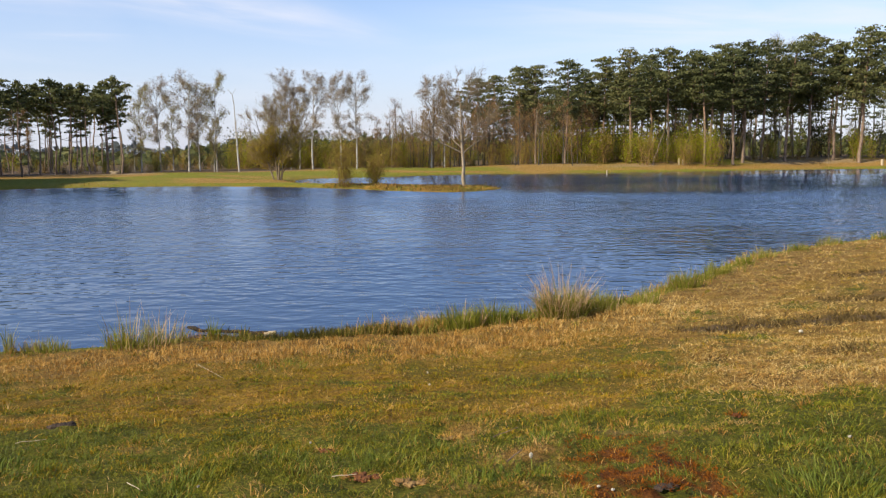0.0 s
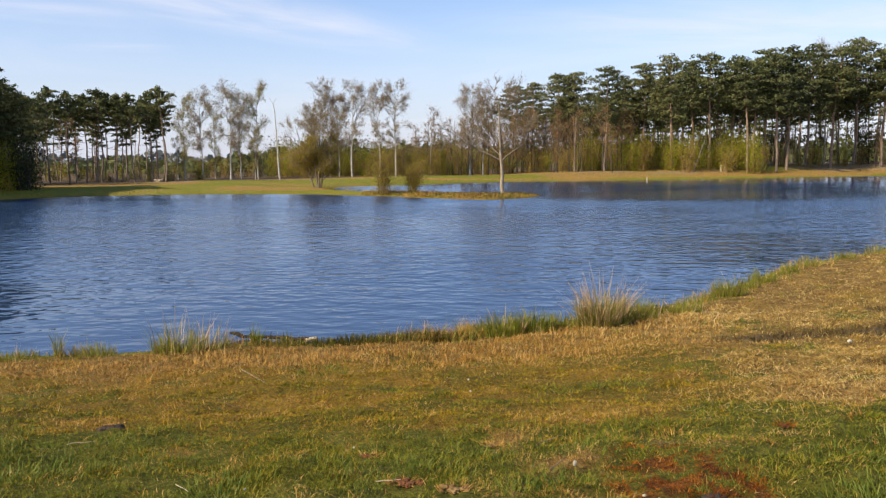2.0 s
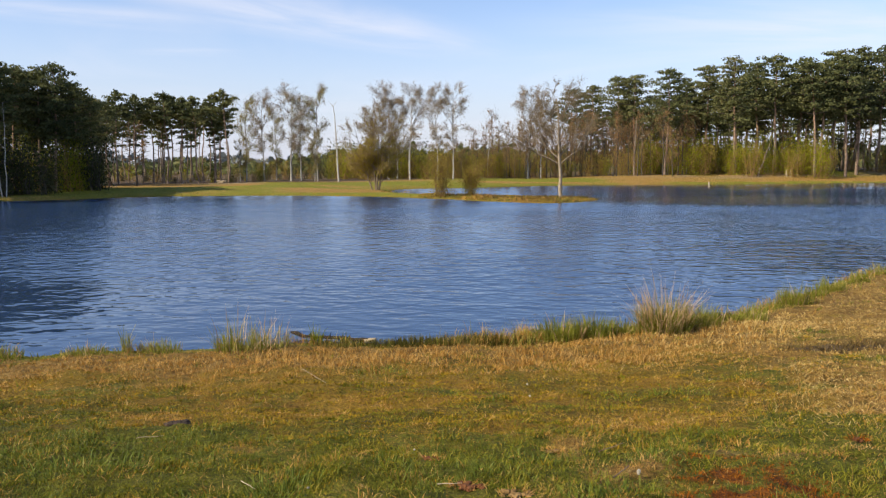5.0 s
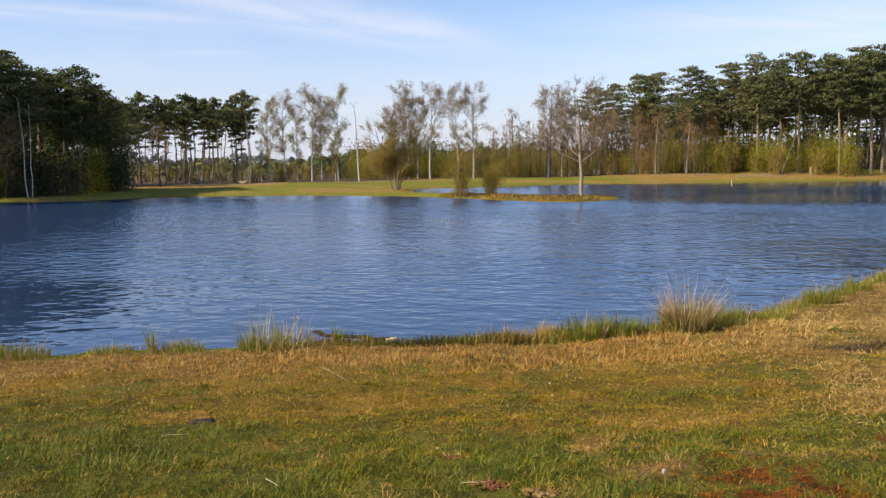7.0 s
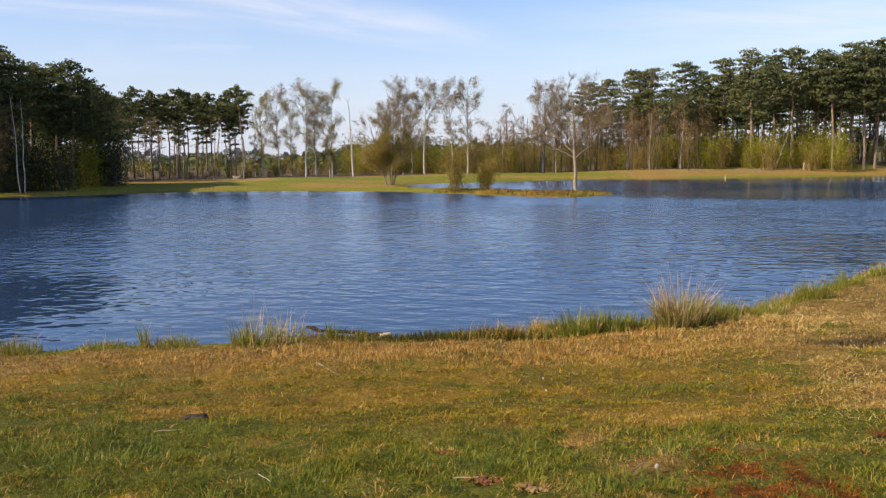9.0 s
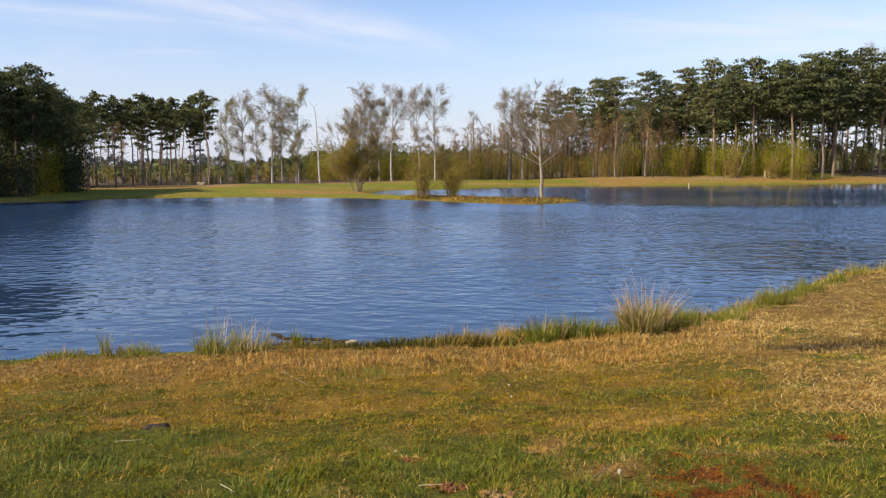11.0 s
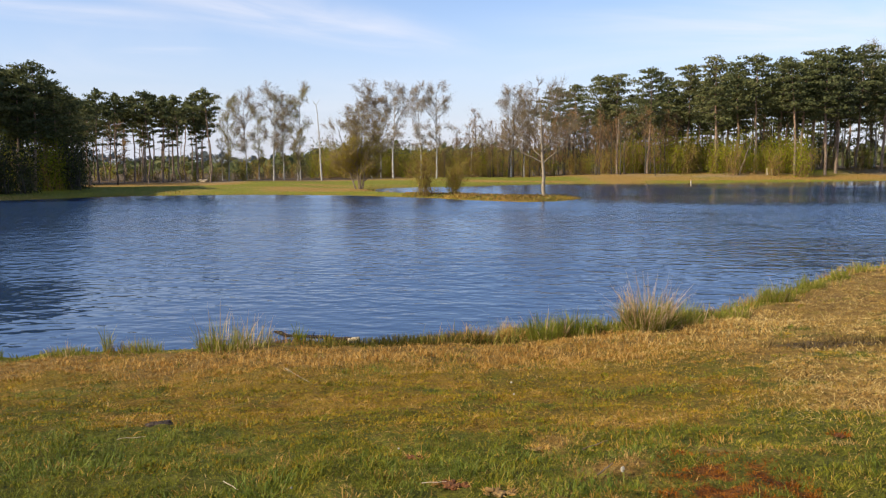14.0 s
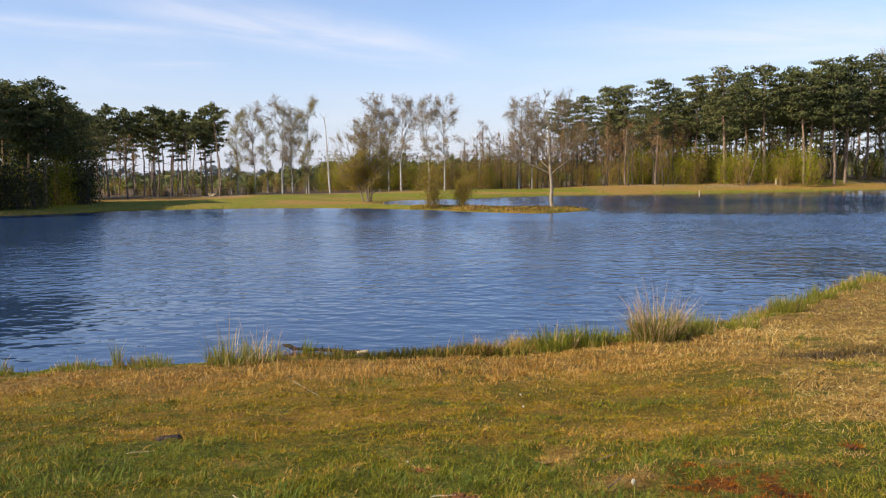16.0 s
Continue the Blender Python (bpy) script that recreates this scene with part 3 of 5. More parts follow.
# ---- land cover ----
def covers(x, y, s):
    """How much of each cover grows at a place: dry grass, moss, sand, forest floor, bare soil."""
    w = near_bank(x, y)
    n1, n2 = lumps(x, y, 0.9, 4), lumps(x, y, 2.6, 5)
    right = step(0.9, 2.6, x - 0.22 * (8 - y) + 0.35 * n1)
    n3 = lumps(x, y, 6.5, 19)
    dry_near = step(4.2, 1.5, s + 0.45 * n1 + 0.3 * n2) * 0.76
    dry_near = np.maximum(dry_near, right * step(5.2, 6.2, y + 0.25 * n1) * (0.74 + 0.15 * n2))
    dry_near = np.maximum(dry_near, 0.10 + 0.24 * n2 + 0.20 * n3 + 0.20 * step(0.1, 0.7, x) * step(2.1, 1.6, x) * step(5.2, 4.6, y))
    dry_near = dry_near * (1 - 0.7 * step(0.5, 0.1, s)) + 0.08 * n2 + 0.08 * n3
    moss_near = step(1.2, 2.8, s + 0.4 * n2) * step(7.4, 4.6, s + 0.5 * n1 + 0.3 * n3) * (0.78 + 0.2 * n2 + 0.15 * n3) * (1 - 0.45 * right)
    moss_near = np.maximum(moss_near, 0.04 + 0.32 * lumps(x, y, 1.7, 12) + 0.26 * n3)
    drab = step(-1.2, -4.5, x + 0.5 * n1) * step(2.6, 4.4, s + 0.5 * n2)   # dry grass and moss thin out and the ground darkens towards the wood
    dry_near, moss_near = dry_near * (1 - 0.5 * drab), moss_near * (1 - 0.5 * drab)
    patch = np.maximum(1 - ((x - 0.95) / 0.42) ** 2 - ((y - 3.75) / 0.75) ** 2, 0) ** 0.5
    bare_near = patch * np.clip(0.58 + 0.5 * lumps(x, y * 1.7, 9.0, 13) + 0.6 * lumps(x, y, 22.0, 20), 0, 1)
    heath = 0
    for hx, hy, rx, ry, much in ((4.6, 9.9, 1.1, 0.6, 0.8), (3.3, 9.8, 0.55, 0.3, 0.75), (7.6, 14.3, 1.1, 0.6, 0.6), (2.35, 7.5, 0.55, 0.4, 0.35), (3.9, 7.4, 0.8, 0.4, 0.35), (6.2, 11.6, 1.0, 0.6, 0.6)):
        heath = np.maximum(heath, much * np.clip(1.1 - ((x - hx) / rx) ** 2 - ((y - hy) / ry) ** 2 + 0.5 * n2 + 0.35 * n3, 0, 1))
    rgt = step(-4, 14, x)
    dry_far = 0.25 + 0.26 * lumps(x, y, 0.16, 6) + 0.16 * lumps(x, y, 0.5, 26) + 0.34 * lumps(0.3 * x, y, 0.6, 37) + rgt * 0.45 * step(1.2, 4, s) + 0.55 * (1 - rgt) * step(12, 19, s + 3 * lumps(x, y, 0.2, 33))
    sand_far = rgt * step(4.5, 8, s) * step(15, 11, s) * (0.50 + 0.34 * lumps(x, y, 0.3, 27) + 0.2 * lumps(x, y, 0.9, 29)) + (0.45 + 0.3 * lumps(x, y, 0.35, 34)) * step(16, 20, s) * step(30, 24, s) * (1 - rgt)
    floor_far = step(12, 16, s - 9 * (1 - rgt) + 1.5 * lumps(x, y, 0.3, 7)) * step(600, 300, s)
    isle = step(-9.5, -6.5, x) * step(66, 64, y) * step(48, 50, y) * step(6, 5, x)
    dry_far = np.maximum(dry_far, isle * (0.55 + 0.4 * lumps(x, y, 0.7, 17)))
    moss_far = np.maximum(step(1.2, 0.3, s) * 0.5, isle * (0.5 + 0.4 * lumps(x, y, 0.9, 16)))
    # the last value darkens the ground under near grass, gap shade included
    return {"dry": dry_near * w + dry_far * (1 - w), "moss": moss_near * w + moss_far * (1 - w), "sand": sand_far * (1 - w),
            "floor": np.maximum(floor_far * (1 - w), heath * 0.95 * w), "bare": bare_near * w, "thatch_shade": w * step(0.0, 0.4, s) * (1 + 0.15 * drab - np.clip((1 - 0.3 * drab) * (0.40 * dry_near + 0.62 * moss_near + 0.6 * bare_near), 0, 0.85))}


CLODS = [(-0.66, 4.40, 0.075), (0.03, 4.59, 0.075), (-2.61, 5.37, 0.11), (-0.16, 3.64, 0.09), (0.98, 3.50, 0.09), (-0.40, 3.80, 0.10), (1.75, 4.75, 0.07)]


def make_ground():
    az = np.concatenate([np.arange(-35, 45, 0.32), np.arange(45, 325, 5)])
    r = [0.6]
    while r[-1] < 3500:
        r.append(r[-1] * (1.06 if r[-1] < 2.5 else 1.016 if r[-1] < 135 else 1.09))
    r = np.array(r)
    A, Rr = np.meshgrid(np.radians(az), r)
    x, y = (-np.sin(A) * Rr).ravel(), (np.cos(A) * Rr).ravel()
    s = shore(x, y)
    z = height(x, y, s)
    n, k = len(az), len(r)
    v = np.concatenate([np.stack([x, y, z], 1), [[0, 0, 1.03]]])
    i, j = np.meshgrid(np.arange(k - 1), np.arange(n), indexing="ij")
    i, j = i.ravel(), j.ravel()
    jn = (j + 1) % n
    quads = np.stack([i * n + j, (i + 1) * n + j, (i + 1) * n + jn, i * n + jn], 1)
    fan = np.stack([np.full(n, n * k), np.arange(n), (np.arange(n) + 1) % n], 1)
    ob = quick_mesh("ground", v, [quads, fan], GROUND, smooth=True)
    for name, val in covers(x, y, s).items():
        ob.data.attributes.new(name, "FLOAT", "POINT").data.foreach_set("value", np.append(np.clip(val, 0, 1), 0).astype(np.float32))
    tagged(ob, "grassy heath ground with green, mossy and straw patches round a pond", "ground", kind="structure")
    return ob


def make_water():
    v = [(-60, 4, 0), (100, 4, 0), (100, 128, 0), (-60, 128, 0)]
    ob = mesh_object("water", v, [(0, 1, 2, 3)], WATER)
    return tagged(ob, "rippled blue pond water reflecting the sky", "water", kind="structure")


make_ground()
make_water()


# ---- grass on the near bank ----
def blades(name, mat, x, y, h, w, lean, rng, label, out=None, lift=0.0):
    n = len(x)
    z = height(x, y) - 0.006 + lift
    p = np.stack([x, y, z], 1)
    a = rng.uniform(0, 2 * np.pi, n)
    b = rng.uniform(0, 2 * np.pi, n) if out is None else out
    side = np.stack([np.cos(a), np.sin(a), np.zeros(n)], 1) * (w * 0.5)[:, None]
    tip = np.stack([np.cos(b) * lean * h, np.sin(b) * lean * h, h * np.sqrt(np.clip(1 - (0.75 * lean) ** 2, 0.08, 1))], 1)
    mid = tip * np.array([0.38, 0.38, 0.62])
    v = np.stack([p - side, p + side, p + mid + side * 0.75, p + mid - side * 0.75, p + tip], 1).reshape(-1, 3)
    base = np.arange(n)[:, None] * 5
    ob = quick_mesh(name, v, [base + np.array([[0, 1, 2, 3]]), base + np.array([[3, 2, 4]])], mat)
    return tagged(ob, label, "grass", kind="stuff")


def bank_points(rng, n, r0, r1, power=1.0):
    az = np.radians(rng.uniform(-31, 40, n))
    u = rng.uniform(0, 1, n) ** power
    r = r0 * (r1 / r0) ** u
    x, y = -np.sin(az) * r, np.cos(az) * r
    s = shore(x, y)
    keep = (s > 0.03) & (near_bank(x, y) > 0.5)
    return x[keep], y[keep], s[keep], r[keep]


def make_grass():
    rng = np.random.default_rng(3)
    # blades stand in small clumps, with loose ones between them
    cx, cy, cs, cr = bank_points(rng, 12500, 3.0, 25)
    n = rng.poisson(21, len(cx))
    own = np.repeat(np.arange(len(cx)), n)
    spread = rng.gamma(2.0, 0.022, len(own)) * (0.7 + cr[own] * 0.09)
    ang = rng.uniform(0, 2 * np.pi, len(own))
    x1, y1 = cx[own] + np.cos(ang) * spread, cy[own] + np.sin(ang) * spread
    x2, y2, s2, r2 = bank_points(rng, 105000, 3.0, 25)
    x, y = np.concatenate([x1, x2]), np.concatenate([y1, y2])
    out = np.concatenate([ang + rng.normal(size=len(ang)) * 0.7, rng.uniform(0, 2 * np.pi, len(x2))])
    vigour = np.concatenate([np.exp(rng.normal(size=len(cx)) * 0.35)[own], np.full(len(x2), 0.8)])
    choice = np.concatenate([rng.uniform(0, 1, len(cx))[own], rng.uniform(0, 1, len(x2))])
    s = shore(x, y)
    k = s > 0.05
    for cx, cy, cr in CLODS:   # no turf grows through the torn lumps, nor right before them
        k &= ((x - cx) / (1.1 * cr)) ** 2 + ((y - cy + 0.5 * cr) / (1.3 * cr)) ** 2 > 1
    x, y, s, out, vigour, choice = x[k], y[k], s[k], out[k], vigour[k], choice[k]
    r = np.hypot(x, y)
    c = covers(x, y, s)
    tuft = lumps(x, y, 5.0, 8) * 0.5 + lumps(x, y, 11.0, 9) * 0.5
    bare = c["bare"] > rng.uniform(0.02, 0.36, len(x))
    heath = ~bare & (c["floor"] > rng.uniform(0.1, 0.8, len(x)))
    dry = (choice < np.clip(c["dry"] * 1.05, 0.04, 0.93)) & ~bare & ~heath
    moss = ~dry & (choice < np.clip(c["dry"] + c["moss"], 0.05, 0.97)) & ~bare & ~heath
    green = ~dry & ~moss & ~bare & ~heath
    thick = np.maximum(0.0036, 0.0009 * r) * rng.uniform(0.7, 1.35, len(x))
    lush = 0.55 * lumps(x, y, 1.9, 21) + 0.45 * lumps(x, y, 4.6, 31) + 0.25 * step(1.6, 2.4, x) * step(5.2, 4.4, y) + 0.55 * step(-1.2, -2.2, x) * step(5.8, 4.6, y)
    rich = green & (lush > rng.uniform(0.15, 0.8, len(x)))
    green = green & ~rich
    k = np.nonzero(rich)[0]
    h = np.clip((0.038 + 0.020 * tuft[k]) * vigour[k] * rng.uniform(0.5, 1.4, len(k)), 0.015, 0.17)
    blades("lush_grass", LUSH_BLADES, x[k], y[k], h, thick[k] * 0.85, rng.uniform(0.35, 1.25, len(k)), rng, "tufts of longer dark green grass", out[k])
    k = np.nonzero(green)[0]
    h = np.clip((0.025 + 0.018 * tuft[k] + 0.020 * np.clip(lumps(x[k], y[k], 1.9, 21), 0, 1)) * vigour[k] * rng.uniform(0.5, 1.4, len(k)), 0.010, 0.16)
    blades("green_grass", GREEN_BLADES, x[k], y[k], h, thick[k], rng.uniform(0.5, 1.36, len(k)), rng, "short uneven green grass on the near bank", out[k])
    k = np.nonzero(dry)[0]
    tall = step(3.4, 1.6, s[k]) * step(0.4, 1.1, s[k]) * step(5, 2, x[k]) * step(-8, -1, x[k])
    h = np.clip((0.026 + 0.036 * tall + 0.008 * tuft[k]) * vigour[k] * rng.uniform(0.5, 1.5, len(k)), 0.012, 0.2)
    lean = rng.uniform(0.45, 1.38, len(k)) * (1 - 0.32 * tall)
    pale = step(1.0, 4.0, x[k] - 0.22 * (10 - y[k])) * 0.65 > rng.uniform(0, 1, len(k))
    for name, mat, q, label in (("dry_grass", DRY_BLADES, ~pale, "straw-coloured dry grass along the bank"), ("pale_dry_grass", PALE_STRAW, pale, "pale tan dry grass on the rise of the bank")):
        blades(name, mat, x[k][q], y[k][q], h[q], thick[k][q] * 0.78, lean[q], rng, label, out[k][q])
    k = np.nonzero(moss)[0]
    h = np.clip((0.020 + 0.014 * tuft[k]) * rng.uniform(0.5, 1.5, len(k)), 0.008, 0.07)
    blades("mossy_turf", MOSS_BLADES, x[k], y[k], h, thick[k] * 1.15, rng.uniform(0.4, 1.3, len(k)), rng, "low orange and olive mossy turf", out[k])
    k = np.nonzero(bare)[0]
    h = 0.018 * rng.uniform(0.5, 1.6, len(k))
    blades("red_moss", RED_MOSS, x[k], y[k], h, thick[k] * 1.3, rng.uniform(0.5, 1.3, len(k)), rng, "red-brown moss on a worn damp patch", out[k])
    k = np.nonzero(heath)[0]
    h = np.clip(0.052 * vigour[k] * rng.uniform(0.5, 1.5, len(k)), 0.02, 0.16)
    blades("heather", HEATHER, x[k], y[k], h, thick[k] * 1.2, rng.uniform(0.2, 1.0, len(k)), rng, "low brown heather on the dry bank", out[k])
    # dead stalks lying about
    x, y, s, r = bank_points(rng, 2600, 3.0, 14)
    k = len(x)
    blades("dead_stalks", DRY_BLADES, x, y, rng.uniform(0.02, 0.075, k), np.maximum(0.003, 0.0008 * r), rng.uniform(1.1, 1.4, k), rng,
           "pale dead stalks lying on the turf", None, 0.015)


def straw_litter():
    """Flattened pale straw on the drier rise of the bank."""
    rng = np.random.default_rng(23)
    x, y, s, r = bank_points(rng, 130000, 5.2, 24)
    mat = lumps(x, y, 1.3, 28) + 0.8 * lumps(x, y, 3.4, 24)
    k = (x - 0.22 * (8 - y) > 1.3 + 0.6 * lumps(x, y, 1.1, 28) + 0.5 * rng.normal(size=len(x))) & (y > 5.6 + 0.35 * rng.normal(size=len(x)) + 0.2 * lumps(x, y, 3.0, 36)) & (mat > rng.uniform(-0.9, 1.5, len(x)))
    k &= covers(x, y, s)["floor"] < rng.uniform(0.05, 0.6, len(x))
    x, y, r = x[k], y[k], r[k]
    n = len(x)
    blades("straw_litter", PALE_STRAW, x, y, rng.uniform(0.02, 0.085, n), np.maximum(0.0030, 0.00065 * r), rng.uniform(1.1, 1.42, n), rng,
           "flattened pale straw on the dry bank", None, 0.022)


def shore_fringe():
    """Taller grass that hangs over the water's edge."""
    rng = np.random.default_rng(12)
    n = 26000
    a = rng.uniform(0, len(NEAR_SHORE) * 5 - 12, n)
    a = np.where(rng.uniform(0, 1, n) < 0.8, rng.uniform(12, 98, n), a)
    i = a.astype(int)
    p = OUTLINE[i] + (OUTLINE[(i + 1) % len(OUTLINE)] - OUTLINE[i]) * (a - i)[:, None]
    p = p + rng.normal(size=(n, 2)) * (0.22 + 0.14 * step(2, 5, p[:, 0]))[:, None]
    s = shore(p[:, 0], p[:, 1])
    lush = lumps(p[:, 0], p[:, 1], 1.6, 15)
    k = (s > -0.05) & (s < 0.9) & (lush > rng.uniform(-0.25, 1.0, n))
    x, y, lush = p[k, 0], p[k, 1], lush[k]
    far = step(2, 6, x)
    h = (0.06 + 0.10 * np.clip(lush + 0.1, 0, 1.4) + 0.03 * far) * rng.uniform(0.5, 1.4, len(x))
    h = h * np.exp(rng.normal(size=len(x)) * 0.3)
    w = np.maximum(0.004, 0.0006 * np.hypot(x, y))
    dry = rng.uniform(0, 1, len(x)) < 0.45 + 0.3 * lumps(x, y, 3.0, 25)
    for name, mat, k, label in (("shore_grass", RUSH_BLADES, ~dry, "fringe of taller green grass at the water's edge"),
                                ("dry_shore_grass", DRY_BLADES, dry, "fringe of taller dry grass at the water's edge")):
        blades(name, mat, x[k], y[k], h[k], w[k], rng.uniform(0.1, 0.95, k.sum()), rng, label)


def far_grass():
    """Rough grass on the islet, the spit and the far edges."""
    rng = np.random.default_rng(14)
    n = 60000
    x, y = rng.uniform(-42, 62, n), rng.uniform(48, 122, n)
    isle = rng.uniform(0, 1, n) < 0.26
    x, y = np.where(isle, rng.uniform(-9, 4.2, n), x), np.where(isle, rng.uniform(52, 65, n), y)
    s = shore(x, y)
    k = (s > 0.0) & (s < 14) & (rng.uniform(0, 1, n) < np.where(isle, 1.0, np.exp(-s / 3.5)))
    x, y, s = x[k], y[k], s[k]
    lush = lumps(x, y, 0.8, 18)
    h = (0.09 + 0.07 * np.clip(lush, 0, 1)) * rng.uniform(0.5, 1.6, len(x)) * (1 - 0.55 * step(0.8, 2.5, s) * (x < -9))
    on_isle = (y < 64) * (x < 5) * (x > -8)
    c = rng.uniform(0, 1, len(x)) + 0.25 * lush + 0.18 * step(-5, 15, x) + 0.12 * on_isle - 0.12 * (x < -12)
    sedge = (on_isle > 0) & (rng.uniform(0, 1, len(x)) < 0.45 + 0.3 * lumps(x, y, 1.1, 35))
    for name, mat, pick, label in (("green_far_grass", GREEN_BLADES, (c < 0.55) & ~sedge, "rough green grass on the far shore and islet"),
                                   ("dry_far_grass", DRY_BLADES, (c >= 0.55) & ~sedge, "rough yellowed grass on the far shore and islet"),
                                   ("islet_sedge", HEATHER, sedge, "dark brown sedge on the islet")):
        blades(name, mat, x[pick], y[pick], h[pick] * (1.25 if mat is HEATHER else 1), np.full(pick.sum(), 0.045), rng.uniform(0.3, 1.2, pick.sum()), rng, label)


make_grass()
straw_litter()
shore_fringe()
far_grass()


def make_tuft(x, y, radius, tall, count, pale=0.0, seed=1, label="clump of green rushes at the water's edge", mat=None):
    """A clump of rushes: stiff blades that spread from one foot."""
    rng = np.random.default_rng(seed)
    root = tagged(new("rush_clump"), label, "rush clump", "rushes on the shore")
    tall = tall * 1.25
    z0 = ground_at(x, y)
    root.matrix_world = pose(x, y, z0)

    def sheaf(name, mat, n, top, spread):
        d = np.sqrt(rng.uniform(0, 1, n)) * radius
        a = rng.uniform(0, 2 * np.pi, n)
        p = np.stack([np.cos(a) * d, np.sin(a) * d * 0.7, np.full(n, -0.03)], 1)
        le = top * rng.uniform(0.35, 1.0, n) * (1 - 0.4 * (d / radius) ** 2)
        b = a + rng.normal(size=n) * 0.9
        out = spread * rng.uniform(0.1, 1.0, n) * le
        tip = np.stack([np.cos(b) * out, np.sin(b) * out, np.sqrt(np.maximum(le ** 2 - out ** 2, 0.01))], 1)
        mid = tip * np.array([0.4, 0.4, 0.58])
        c = rng.uniform(0, 2 * np.pi, n)
        side = np.stack([np.cos(c), np.sin(c), np.zeros(n)], 1) * rng.uniform(0.0028, 0.0058, n)[:, None]
        v = np.stack([p - side, p + side, p + mid + side * 0.8, p + mid - side * 0.8, p + tip], 1).reshape(-1, 3)
        base = np.arange(n)[:, None] * 5
        tagged(quick_mesh(name, v, [base + np.array([[0, 1, 2, 3]]), base + np.array([[3, 2, 4]])], mat, root), kind="stuff")

    sheaf("green_sheaf", mat or RUSH_BLADES, int(1.3 * count * (1 - 0.35 * pale)), tall * (1 - 0.3 * pale), 0.75 if pale > 0.5 else 0.5)
    if pale > 0:
        sheaf("dry_sheaf", PALE_BLADES, int(count * 0.5 * pale), tall * 1.2, 0.85)
    return root


# ---- trees ----
def curve(rng, a, b, n, wander):
    a, b = np.asarray(a, float), np.asarray(b, float)
    t = np.linspace(0, 1, n)[:, None]
    off = np.cumsum(rng.normal(size=(n, 3)) * wander, axis=0)
    off -= off[0] + (off[-1] - off[0]) * t
    return a + (b - a) * t + off


def ball(rng, n):
    """Points spread through a unit ball."""
    q = rng.normal(size=(n, 3))
    return q / np.linalg.norm(q, axis=1)[:, None] * (rng.uniform(0, 1, n) ** 0.4)[:, None]


def pad(rng, build, centre, size, n, length, width):
    """A cushion of needles: small sprays laid round a flattened dome, so that its top catches the light."""
    d = rng.normal(size=(n, 3))
    d /= np.linalg.norm(d, axis=1)[:, None]
    d[:, 2] = np.where(d[:, 2] < -0.25, -0.4 * d[:, 2], d[:, 2])
    c = np.asarray(centre) + d * (rng.uniform(0.25, 1, n) ** 0.5)[:, None] * np.asarray(size)
    face = d * np.array([0.7, 0.7, 1.0]) + rng.normal(size=(n, 3)) * 0.38
    along = np.cross(face, rng.normal(size=(n, 3)))
    along /= np.linalg.norm(along, axis=1)[:, None] + 1e-9
    across = np.cross(face, along)
    across /= np.linalg.norm(across, axis=1)[:, None] + 1e-9
    le, wi = (length * rng.uniform(0.6, 1.3, n))[:, None], (width * rng.uniform(0.6, 1.3, n))[:, None]
    v = np.stack([c - along * le * 0.5, c + across * wi * 0.5, c + along * le * 0.5, c - across * wi * 0.5], 1).reshape(-1, 3)
    build.add(v, np.arange(4 * n).reshape(n, 4))


